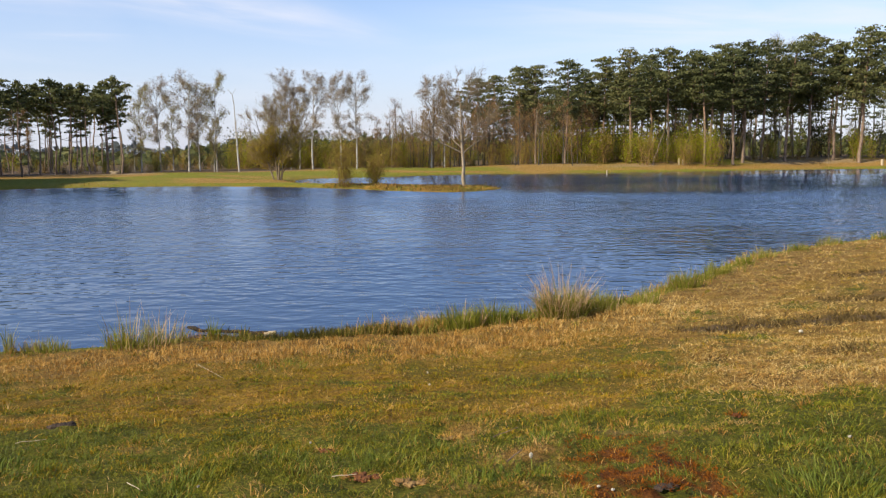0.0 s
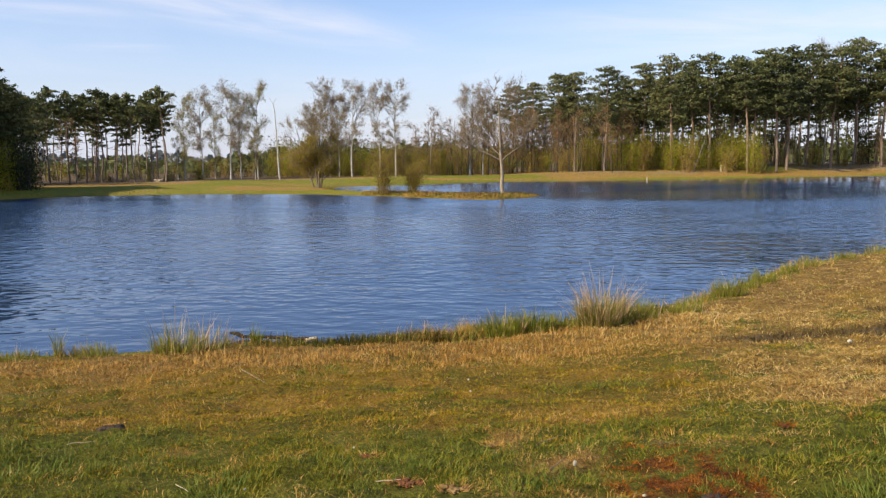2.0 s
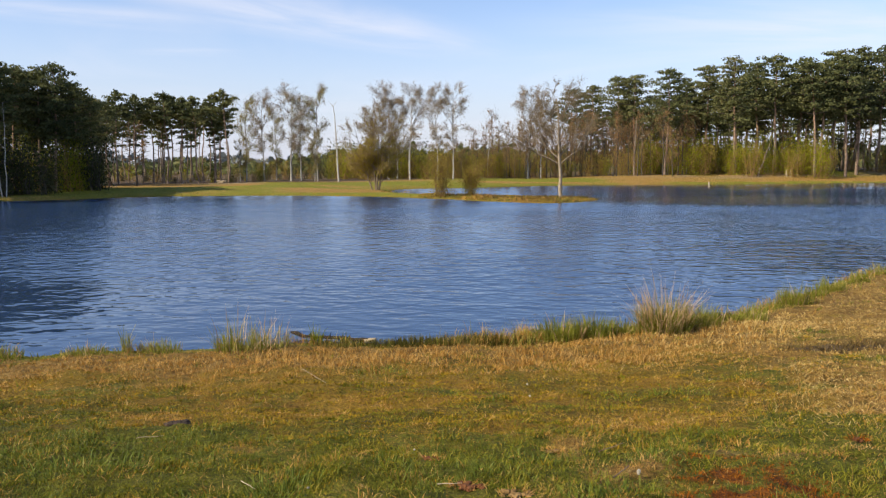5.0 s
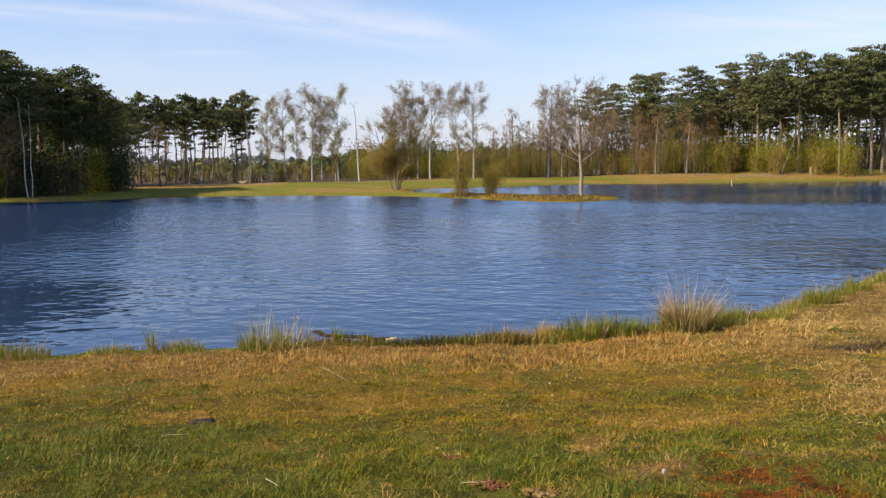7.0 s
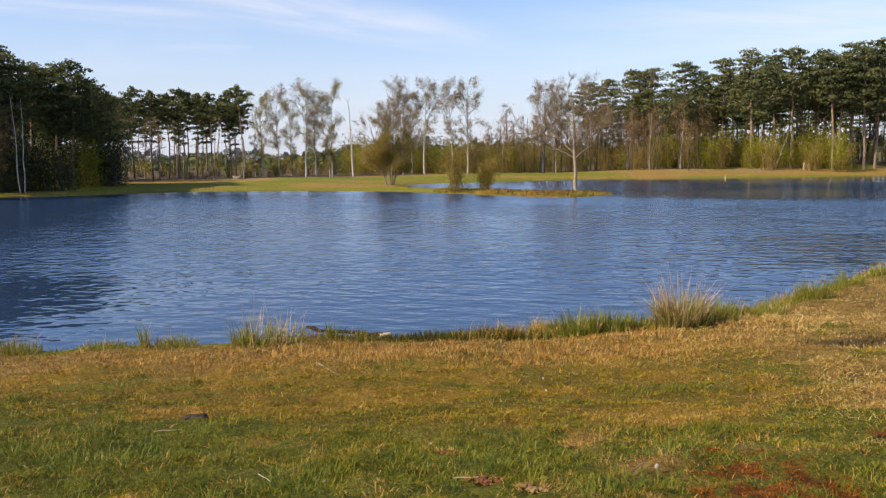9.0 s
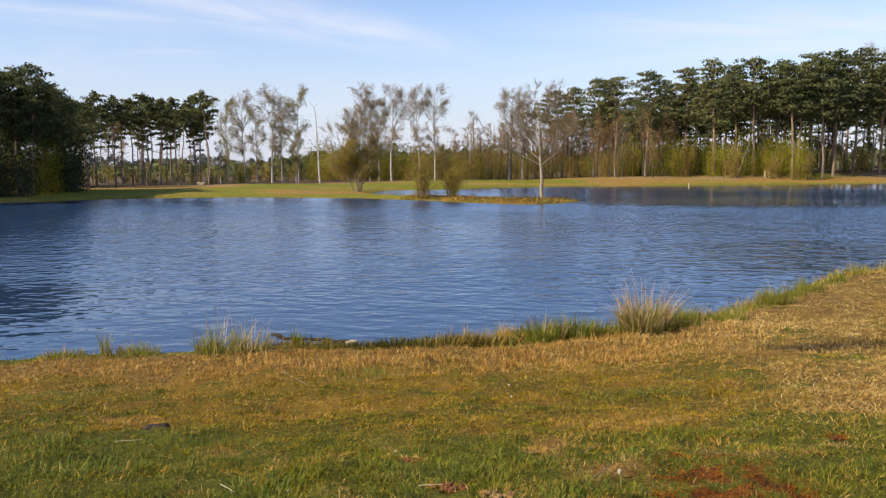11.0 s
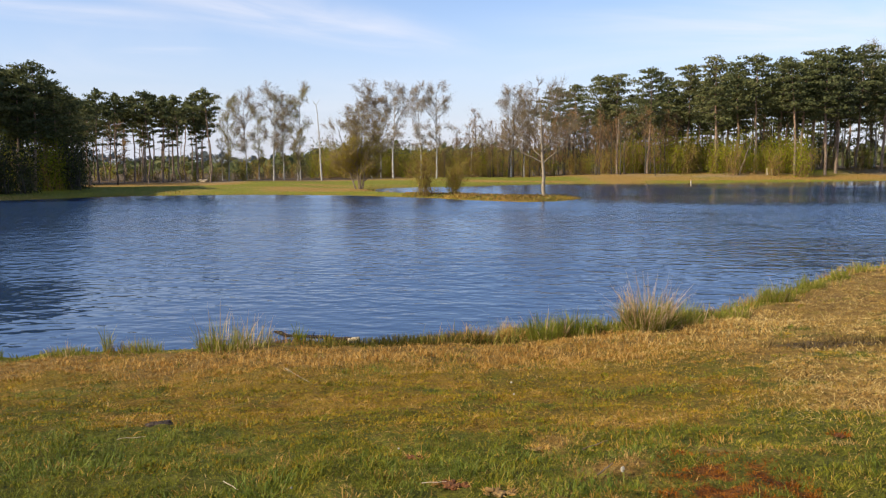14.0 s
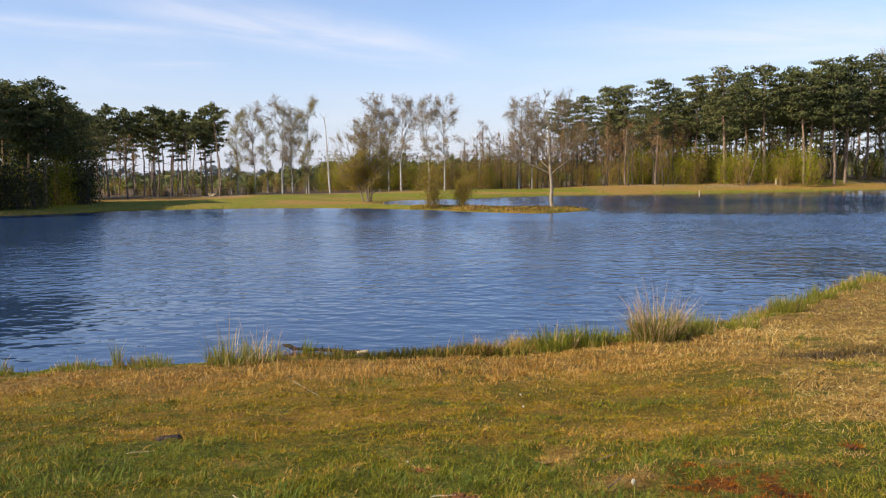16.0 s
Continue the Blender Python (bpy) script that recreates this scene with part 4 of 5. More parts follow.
def pine(seed, tall=16.0, bare=0.5, wide=2.6, pads=34, lean=0.0, stem_r=0.20):
    """Scots pine: a long bare stem, crooked limbs, needle cushions in uneven layers under a domed top."""
    rng = np.random.default_rng(seed)
    root = tagged(new("pine_tree"), "tall Scots pine with a bare reddish trunk and dark green crown", "tree", "pines round the pond")
    trunk = Build()
    top = np.array([lean, rng.normal() * 0.3, tall * 0.95])
    stem = curve(rng, (0, 0, -0.3), top, 12, 0.09)
    trunk.tube(stem, np.linspace(stem_r, 0.05, 12) * tall / 16, 7)
    trunk.done("trunk", PINE_BARK, root, True)
    limbs, crown = Build(), Build()
    lopsided = rng.uniform(0, 6.28)
    for k in range(pads):
        f = bare + (1 - bare) * (k + rng.uniform(0, 1)) / pads
        z = f * tall * 0.95
        base = np.array([np.interp(z, stem[:, 2], stem[:, 0]), np.interp(z, stem[:, 2], stem[:, 1]), z])
        u = (f - bare) / (1 - bare)
        a = k * 2.4 + rng.uniform(-0.6, 0.6)
        reach = wide * (0.14 + 0.86 * math.sqrt(max(0, 1 - u ** 1.7))) * (0.8 + 0.2 * min(1, u * 4)) * rng.uniform(0.4, 1.1) * (1 + 0.25 * math.cos(a - lopsided))
        end = base + np.array([math.cos(a) * reach, math.sin(a) * reach, reach * rng.uniform(0.0, 0.3) * (1 - 0.6 * u) + 0.15])
        limbs.tube(curve(rng, base, end, 5, 0.07), np.linspace(0.055, 0.015, 5), 4)
        size = rng.uniform(0.75, 1.2) * (0.50 + 0.085 * wide)
        for along in ((1.0,) if reach < 1.1 else (0.55, 1.0) if reach < 2.7 else (0.4, 0.72, 1.0)):
            s = size * rng.uniform(0.8, 1.15)
            pad(rng, crown, end * along + base * (1 - along) + np.array([0, 0, 0.1]), (1.2 * s, 1.2 * s, 0.62 * s), int(rng.uniform(32, 46)), 0.40, 0.22)
    for k in range(5):
        a, d = rng.uniform(0, 6.28), 0.05 * wide * (4 - k)
        pad(rng, crown, stem[-1] + np.array([math.cos(a) * d, math.sin(a) * d, 0.3 * k - 0.9]), (0.07 * wide * (7 - k), 0.07 * wide * (7 - k), 0.5), 36, 0.36, 0.2)
    for k in range(6):
        z = tall * rng.uniform(0.25, bare)
        base = np.array([np.interp(z, stem[:, 2], stem[:, 0]), np.interp(z, stem[:, 2], stem[:, 1]), z])
        a, le = rng.uniform(0, 2 * np.pi), rng.uniform(0.5, 1.8)
        limbs.tube(curve(rng, base, base + np.array([math.cos(a) * le, math.sin(a) * le, rng.uniform(-0.3, 0.4)]), 4, 0.05), np.linspace(0.035, 0.01, 4), 4)
    tagged(limbs.done("branchwork", DARK_BARK, root), kind="stuff")
    tagged(crown.done("crown", NEEDLES, root), kind="stuff")
    return root


def back_pine(seed):
    """A pine deep in the wood: stem and a looser, lower crown."""
    rng = np.random.default_rng(seed)
    root = tagged(new("pine_tree"), "dark pine deep in the wood behind the others", "tree", "pines round the pond")
    trunk, crown = Build(), Build()
    trunk.tube(curve(rng, (0, 0, -0.3), (rng.normal() * 0.4, 0, 14.5), 6, 0.12), np.linspace(0.18, 0.05, 6), 5)
    trunk.done("trunk", DARK_BARK, root, True)
    for k in range(22):
        z = rng.uniform(4.0, 15.0)
        reach = 1.9 * math.sin(math.pi * min(0.95, (z - 2) / 14.5)) ** 0.6
        a = rng.uniform(0, 6.28)
        c = np.array([math.cos(a) * reach, math.sin(a) * reach, z]) * np.array([0.8, 0.8, 1])
        pad(rng, crown, c, (1.15, 1.15, 0.5), 20, 0.55, 0.28)
    tagged(crown.done("crown", NEEDLES, root), kind="stuff")
    return root


def branching(rng, build, twigs, base, direction, length, radius, depth, up=0.25, split=(3, 5), tip=0.5, angle=0.6):
    """Limbs that fork; the last ones carry fine twigs."""
    d = direction / np.linalg.norm(direction)
    end = base + d * length + np.array([0, 0, up * length * 0.25])
    n = 5 if depth > 1 else 3
    pts = curve(rng, base, end, n, length * 0.025)
    build.tube(pts, np.linspace(radius, radius * 0.45, n), 4 if depth > 1 else 3)
    if depth <= 1:
        twigs.append((pts, d, length))
        return
    for k in range(rng.integers(split[0], split[1] + 1)):
        f = rng.uniform(0.35, 1.0)
        p = base + (end - base) * f
        side = rng.normal(size=3)
        side -= d * (side @ d)
        side /= np.linalg.norm(side) + 1e-9
        nd = d * math.cos(angle) + side * math.sin(angle) * rng.uniform(0.6, 1.3) + np.array([0, 0, up * 0.5])
        branching(rng, build, twigs, p, nd, length * rng.uniform(0.5, 0.75), radius * 0.5, depth - 1, up, split, tip, angle)


def strips(rng, build, starts, dirs, length, width):
    """Thin twigs as narrow tapered slips."""
    n = len(starts)
    d = dirs / (np.linalg.norm(dirs, axis=1)[:, None] + 1e-9)
    s = np.cross(d, rng.normal(size=(n, 3)))
    s /= np.linalg.norm(s, axis=1)[:, None] + 1e-9
    le = (length * rng.uniform(0.5, 1.3, n))[:, None]
    v = np.stack([starts - s * width * 0.5, starts + s * width * 0.5, starts + d * le], 1).reshape(-1, 3)
    build.add(v, None, np.arange(3 * n).reshape(n, 3))


def broadleaf(kind, seed, tall, spread, bark, twig_mat, leaf_mat, leaves, label, stems=1, clear=0.3, droop=0.0, twigs_per=16, leaf_size=0.16,
              limbs_n=16, radius=0.014, leaf_low=0.0, leaf_high=1.0, twig_w=0.022, rise=0.75, depth=3, limb_mat=None, high=False, arms=()):
    """A leafless or barely budding tree: stems, forking limbs, fine twigs and a few small leaves."""
    rng = np.random.default_rng(seed)
    root = tagged(new(kind), label, "tree")
    trunk, limbs, fine, leaf = Build(), Build(), Build(), Build()
    ends = []
    for sidx in range(stems):
        a = rng.uniform(0, 6.28)
        out = 0 if stems == 1 else spread * rng.uniform(0.15, 0.55)
        th = tall * (1 if sidx == 0 else rng.uniform(0.7, 1.0))
        foot = np.array([math.cos(a), math.sin(a), 0]) * (0 if stems == 1 else rng.uniform(0.05, 0.3)) + np.array([0, 0, -0.2])
        top = foot + np.array([math.cos(a) * out + rng.normal() * 0.15, math.sin(a) * out + rng.normal() * 0.15, th * 0.93])
        stem = curve(rng, foot, top, 10, tall * 0.004)
        trunk.tube(stem, np.linspace(radius, radius * 0.18, 10) * tall, 7)
        for k in range(max(4, limbs_n // stems)):
            f = clear + (0.97 - clear) * (k + rng.uniform(0, 1)) / max(4, limbs_n // stems)
            p = np.array([np.interp(f * 9, np.arange(10), stem[:, c]) for c in range(3)])
            b = rng.uniform(0, 6.28)
            u = (f - clear) / (1 - clear)
            swell = math.sin(math.pi * (0.08 + 0.72 * u)) if high else math.sin(math.pi * min(1, 0.25 + 0.7 * u))
            le = spread * (0.45 + 0.75 * swell) * rng.uniform(0.6, 1.1) * (1 if stems == 1 else 0.6)
            d = np.array([math.cos(b), math.sin(b), rise * rng.uniform(0.5, 1.5)])
            branching(rng, limbs, ends, p, d, le * 0.62, radius * tall * 0.28 * (1.1 - 0.6 * u), depth, 0.3 - droop * 0.4, (3, 4))
        for f, b, le, lift in arms:   # a few strong low limbs
            p = np.array([np.interp(f * 9, np.arange(10), stem[:, c]) for c in range(3)])
            branching(rng, limbs, ends, p, np.array([math.cos(b), math.sin(b), lift]), le, radius * tall * 0.42, depth, 0.35, (4, 5))
    for pts, d, length in ends:
        n = twigs_per
        f = rng.uniform(0.1, 1, n)
        starts = pts[0] + (pts[-1] - pts[0]) * f[:, None] + rng.normal(size=(n, 3)) * 0.02
        dd = d + rng.normal(size=(n, 3)) * 0.75 + np.array([0, 0, 0.25 - 1.3 * droop])
        strips(rng, fine, starts, dd, max(0.35, length * 0.9), twig_w)
        if leaves:
            z = starts[0][2] / tall
            m = leaves if leaf_low <= z <= leaf_high else leaves // 4
            wide = 0.22 if depth > 2 else 0.35
            if m:
                c = starts[rng.integers(0, n, m)] + rng.normal(size=(m, 3)) * wide + np.array([0, 0, -0.3 * droop])
                leaf.cards(rng, c, leaf_size, leaf_size * 0.7)
    trunk.done("trunk", bark, root, True)
    tagged(limbs.done("branchwork", limb_mat or (bark if bark is not BIRCH else DARK_BARK), root), kind="stuff")
    tagged(fine.done("crown", twig_mat, root), kind="stuff")
    if leaf.v:
        tagged(leaf.done("foliage", leaf_mat, root), kind="stuff")
    return root


def shrub(seed, tall, wide, twig_mat, leaf_mat, leaves, label, name="shrub", twigs=260, card=0.17):
    """An understorey bush: many thin stems from one foot, small leaves."""
    rng = np.random.default_rng(seed)
    root = tagged(new(name), label, "shrub")
    stems, leaf = Build(), Build()
    for k in range(11):
        a, o = rng.uniform(0, 6.28), rng.uniform(0.15, 1.0) * wide * 0.5
        th = tall * rng.uniform(0.55, 1.0)
        stem = curve(rng, (rng.normal() * 0.12 * wide, rng.normal() * 0.12 * wide, -0.1), (math.cos(a) * o, math.sin(a) * o, th), 6, 0.06 * wide)
        stems.tube(stem, np.linspace(0.035, 0.008, 6), 4)
        n = twigs // 11
        i = rng.integers(1, 5, n)
        f = rng.uniform(0, 1, n)[:, None]
        st = stem[i] * (1 - f) + stem[i + 1 - (i == 5)] * f
        dd = np.stack([rng.normal(size=n), rng.normal(size=n), np.abs(rng.normal(size=n)) * 1.2], 1)
        strips(rng, stems, st, dd, 0.3 * wide ** 0.5 + 0.25, 0.018)
        m = leaves // 11
        i = rng.integers(1, 6, m)
        c = stem[i] + rng.normal(size=(m, 3)) * np.array([0.17, 0.17, 0.12]) * wide + np.array([0, 0, 0.05])
        c[:, 2] = np.maximum(c[:, 2], 0.1)
        leaf.cards(rng, c, card, card * 0.75)
    tagged(stems.done("branchwork", twig_mat, root), kind="stuff")
    if leaves:
        tagged(leaf.done("foliage", leaf_mat, root), kind="stuff")
    return root


def stand(proto, az, dist, scale=1.0, turn=0.0, wide=1.0, tilt=0.0):
    """Puts a copy of a plant on the ground."""
    x, y = polar(az, dist)
    m = pose(x, y, ground_at(x, y) - 0.02, 0, tilt, turn) @ Matrix.Diagonal((scale * wide, scale * wide, scale, 1))
    return copy_thing(proto, m)


def drop(proto):
    for o in (*proto.children_recursive, proto):
        bpy.data.objects.remove(o)


# ---- prototypes (copied, then removed) ----
PINES = [pine(11 + k, 16.0, b, w, p, l) for k, (b, w, p, l) in enumerate([
    (0.46, 4.2, 40, 0.4), (0.42, 3.7, 44, -0.5), (0.50, 4.4, 38, 0.9), (0.44, 3.3, 40, 0.0), (0.55, 3.8, 34, -0.9), (0.40, 4.0, 46, 0.3)])]
LEAN_PINES = [pine(31 + k, 11.0, b, w, p, l, 0.17) for k, (b, w, p, l) in enumerate([
    (0.70, 2.2, 14, 0.3), (0.75, 1.9, 12, -0.5), (0.64, 2.0, 15, 0.7), (0.72, 1.8, 13, 0.0), (0.52, 1.5, 15, -0.2)])]
BIRCHES = [broadleaf("birch_tree", 51 + k, 11.5, 2.5, BIRCH, TWIGS, BIRCH_LEAVES, 18, "slender white-stemmed birch with thin young leaves",
                     clear=0.16, droop=0.35, twigs_per=11, leaf_size=0.10, limbs_n=24, radius=0.010, rise=1.3, high=True) for k in range(2)]
CATKIN_BIRCHES = [broadleaf("birch_tree", 55 + k, 11.5, 2.5, BIRCH, TWIGS, BIRCH_BUDS, 16, "slender white-stemmed birch with a pinkish brown budding crown",
                            clear=0.30, droop=0.35, twigs_per=11, leaf_size=0.10, limbs_n=24, radius=0.010, rise=1.25, high=True) for k in range(3)]
BROWNS = [broadleaf("young_oak", 61 + k, 9.0, 1.7, DARK_BARK, BROWN_TWIGS, BROWN_TWIGS, 7, "leafless brown young deciduous tree at the wood's edge",
                    clear=0.12, twigs_per=11, leaf_size=0.09, limbs_n=18, radius=0.009, rise=1.7, depth=2) for k in range(4)]
GREENS = [shrub(71 + k, 4.2, 2.3 + 0.3 * k, BROWN_TWIGS, FRESH_LEAVES, 1250, "fresh green young tree under the pines", "young_tree", 110, 0.135) for k in range(3)]
OLIVES = [shrub(81 + k, 3.6, 3.0, BROWN_TWIGS, OLIVE_LEAVES, 700, "olive-brown budding bush at the wood's edge", "bush", 220, 0.13) for k in range(3)]
BACKS = [back_pine(201 + k) for k in range(4)]
DARKS = [shrub(91 + k, 2.6, 2.8, DARK_BARK, EVERGREEN, 640, "dark evergreen bush under the trees", "bush", 110, 0.15) for k in range(2)]

rnd = random.Random(7)


def pick(protos, az, dist, tall, base, wide=1.0, tilt=0.0):
    far = 1 + 0.14 * float(step(-15, -28, az))   # the wood draws back from the pond with its shore
    dist, tall = dist * far, tall * far
    return stand(rnd.choice(protos), az, dist, tall / base, rnd.uniform(0, 360), wide, tilt)


# right wood: the pines at its edge
for az, dist, rise in [(-2.05, 126, 5.1), (-3.55, 122, 5.25), (-5.2, 121, 5.75), (-6.5, 119, 5.85), (-8.45, 115, 6.1), (-9.9, 124, 5.3), (-11.2, 123, 6.2), (-12.86, 117, 6.7),
                       (-14.1, 124, 6.2), (-15.3, 119, 6.65), (-16.7, 121, 6.65), (-17.7, 116, 6.8), (-18.0, 118, 6.7), (-18.6, 121, 7.1), (-19.45, 116, 7.0), (-20.05, 118, 7.25),
                       (-21.2, 121, 7.15), (-22.6, 119, 7.0), (-23.9, 122, 7.3), (-25.4, 119, 6.9), (-26.9, 117, 7.75), (-28.5, 121, 7.4), (-30.5, 119, 7.5), (-33, 120, 7.3)]:
    pick(PINES, az, dist, dist * math.tan(radians(rise)) + 2.0 - 0.8 * float(step(-15, -18, az)), 16.0, 1.05)
for k in range(28):  # and those behind, thinning out towards the edge of the wood
    az = -35 + 29.5 * ((k + rnd.random()) / 28) ** 0.7
    d = rnd.uniform(123, 150)
    pick(PINES, az, d, (12.0 if az > -11 else 14.2) * rnd.uniform(0.84, 1.0) * d / 122, 16.0, 1.0)
for k in range(64):
    az = -20 + 15 * (k + rnd.random()) / 64
    d = rnd.uniform(132, 165)
    pick(BACKS, az, d, (10.5 if az > -9 else 13.0) * rnd.uniform(0.75, 1.0) * d / 130, 15.0, 1.1)
for k in range(10):
    pick(BACKS, rnd.uniform(-6, -0.5), rnd.uniform(134, 160), rnd.uniform(8, 10.5), 15.0, 1.1)
for k in range(24):
    pick(BACKS, -33 + 14 * (k + rnd.random()) / 24, rnd.uniform(138, 170), rnd.uniform(10, 15), 15.0)
for k in range(30):
    az = 31 + 14 * (k + rnd.random()) / 30
    pick(BACKS, az, rnd.uniform(88, 112), rnd.uniform(8.5, 11), 15.0, 1.2)
# left wood across the lawn: thin pines
for az, tall in [(28.3, 9.8), (27.2, 9.5), (26.2, 9.4), (25.3, 9.8), (24.5, 9.5), (23.3, 9.4), (22.3, 9.7), (21.4, 10.1)]:
    pick(LEAN_PINES, az, 97 + rnd.uniform(-2, 3), tall + 0.3, 11.0, 1.05)
for k in range(24):
    az = 21.8 + 9 * (k + rnd.random()) / 24
    d = rnd.uniform(98, 118)
    pick(LEAN_PINES, az, d, 9.3 * rnd.uniform(0.8, 1.02) * d / 100, 11.0, 0.98)
for k in range(13):
    az = 21 + 10 * (k + rnd.random()) / 13
    d = rnd.uniform(116, 140)
    pick(LEAN_PINES, az, d, 8.8 * rnd.uniform(0.8, 1.0) * d / 100, 11.0, 0.8)
# near left wood, dark and dense
for az, dist, tall in [(36.1, 73, 11.3), (35.2, 72, 10.4), (34.5, 75, 10.2), (33.8, 78, 10.1), (33.0, 75, 9.9), (32.1, 75, 10.5), (31.5, 78, 9.5), (30.6, 77, 8.9),
                       (29.8, 81, 8.2), (28.9, 88, 8.2), (37.2, 71, 11.6), (38.4, 70, 11.6), (39.5, 68, 11.8), (41.5, 67, 12.0), (43.5, 64, 12)]:
    pick(PINES, az, dist, tall + 0.15, 16.0, 1.05)
for k in range(20):
    az = 29.5 + 17 * (k + rnd.random()) / 20
    d = rnd.uniform(76, 98) + max(0, 33 - az) * 3
    pick(PINES, az, d, (9.0 + 1.4 * float(step(30.5, 33.5, az))) * rnd.uniform(0.78, 0.95) * d / 82, 16.0, 1.1)
for k in range(40):
    az = 29.2 + 16 * (k + rnd.random()) / 40
    pick(DARKS if k % 3 else GREENS, az, rnd.uniform(69, 84) + max(0, 33 - az) * 4, rnd.uniform(1.6, 3.6), 3.0)
for k in range(26):
    az = 29.5 + 16 * (k + rnd.random()) / 26
    pick(DARKS, az, rnd.uniform(80, 100) + max(0, 33 - az) * 4, rnd.uniform(3.5, 6.5), 2.6, 0.8)
for az, d, tall in ((31.3, 75, 4.6), (30.8, 76, 4.2), (30.2, 80, 3.4)):
    pick(GREENS, az, d, tall, 4.2, 0.8)
for k in range(12):
    pick(DARKS, 29.6 + 0.24 * k, 76 + 8 * rnd.random(), rnd.uniform(2.4, 5.0), 2.6, 0.75)
for k in range(22):  # a dark evergreen hem before them
    az = 32.2 + 14 * (k + rnd.random()) / 22
    pick(DARKS, az, rnd.uniform(69.0, 72.5), rnd.uniform(2.6, 5.0), 2.6, 0.8)

# birches on the lawn's far side
for az, dist, tall, wide in [(9.0, 110, 12.7, 1.1), (10.5, 112, 13.0, 1.05), (9.9, 114, 11.2, 0.9), (7.1, 106, 12.1, 0.8), (6.0, 106, 12.2, 0.9), (19.0, 106, 10.9, 1.0),
                             (17.2, 104, 11.4, 1.2), (0.8, 112, 12.3, 1.2), (-0.1, 114, 11.2, 0.9)]:
    pick(CATKIN_BIRCHES, az, dist, tall, 11.5, wide)
for az, dist, tall, wide in [(20.2, 104, 10.6, 0.9), (16.5, 106, 11.0, 0.9), (15.4, 104, 11.8, 0.85), (18.2, 109, 9.6, 0.9), (15.6, 103, 6.5, 0.9), (20.6, 106, 5.5, 0.9)]:
    pick(BIRCHES, az, dist, tall, 11.5, wide)
pick(BIRCHES, -22.2, 128, 17.2, 11.5, 0.8)

# edge of the wood: brown young trees, green and olive bushes
for k in range(64):
    az = -10.5 + 17 * (k + rnd.random()) / 64
    pick(BROWNS, az, rnd.uniform(110, 124), rnd.uniform(6.5, 10.0) if az < 1 else rnd.uniform(4.0, 6.2), 9.0)
for k in range(22):
    az = -31 + 22 * (k + rnd.random()) / 22
    pick(BROWNS, az, rnd.uniform(118, 136), rnd.uniform(5, 9.5) if az > -17 else rnd.uniform(3.5, 7.5), 9.0)
for k in range(20):
    pick(BROWNS, -6.5 + 11 * (k + rnd.random()) / 20, rnd.uniform(116, 130), rnd.uniform(7.5, 10.8), 9.0, 1.25)
for k in range(14):  # dark young pines deep in the wood
    az = -31 + 30 * (k + rnd.random()) / 14
    pick(DARKS, az, rnd.uniform(126, 150), rnd.uniform(4.5, 8.0), 2.6, 0.75)
for k in range(46):  # a belt of young green trees under the nearer pines, thinner farther along
    az = -18.5 + 12 * (k + rnd.random()) / 46
    pick(GREENS if rnd.random() < 0.8 else OLIVES, az, rnd.uniform(114, 123), rnd.uniform(3.4, 6.4), 4.2, 0.85)
for k in range(18):
    az = -31 + 13 * (k + rnd.random()) / 18
    pick(GREENS if rnd.random() < 0.5 else OLIVES, az, rnd.uniform(118, 126), rnd.uniform(1.8, 4.4), 4.2, 0.9)
for k in range(26):
    az = -8 + 11 * (k + rnd.random()) / 26
    pick(OLIVES if rnd.random() < 0.65 else GREENS, az, rnd.uniform(113, 124), rnd.uniform(2.0, 4.4), 3.9)
for k in range(40):  # the close olive belt behind the birches
    az = 2 + 12.5 * (k + rnd.random()) / 40
    pick(OLIVES if rnd.random() < 0.7 else GREENS, az, rnd.uniform(112, 126), rnd.uniform(3.0, 5.2), 3.9, 1.05)
for k in range(26):
    az = 1 + 14 * (k + rnd.random()) / 26
    pick(DARKS, az, rnd.uniform(124, 138), rnd.uniform(4.2, 6.0), 2.6, 0.7)
for k in range(12):
    az = 14.5 + 5 * (k + rnd.random()) / 12
    pick(OLIVES if k % 2 else DARKS, az, rnd.uniform(112, 124), rnd.uniform(1.6, 3.4), 3.6)
for k in range(34):
    az = 18.5 + 12 * (k + rnd.random()) / 34
    pick((OLIVES, GREENS, DARKS)[k % 3], az, rnd.uniform(100, 124), rnd.uniform(0.9, 2.2), 3.6, 1.3)

for az, d, tall in ((36.3, 69, 6.5), (35.9, 70, 5.5), (35.5, 71, 6.0)):
    pick(BROWNS, az, d, tall, 9.0, 1.2)
for group in (PINES, LEAN_PINES, BIRCHES, CATKIN_BIRCHES, BROWNS, GREENS, OLIVES, DARKS, BACKS):
    for proto in group:
        drop(proto)

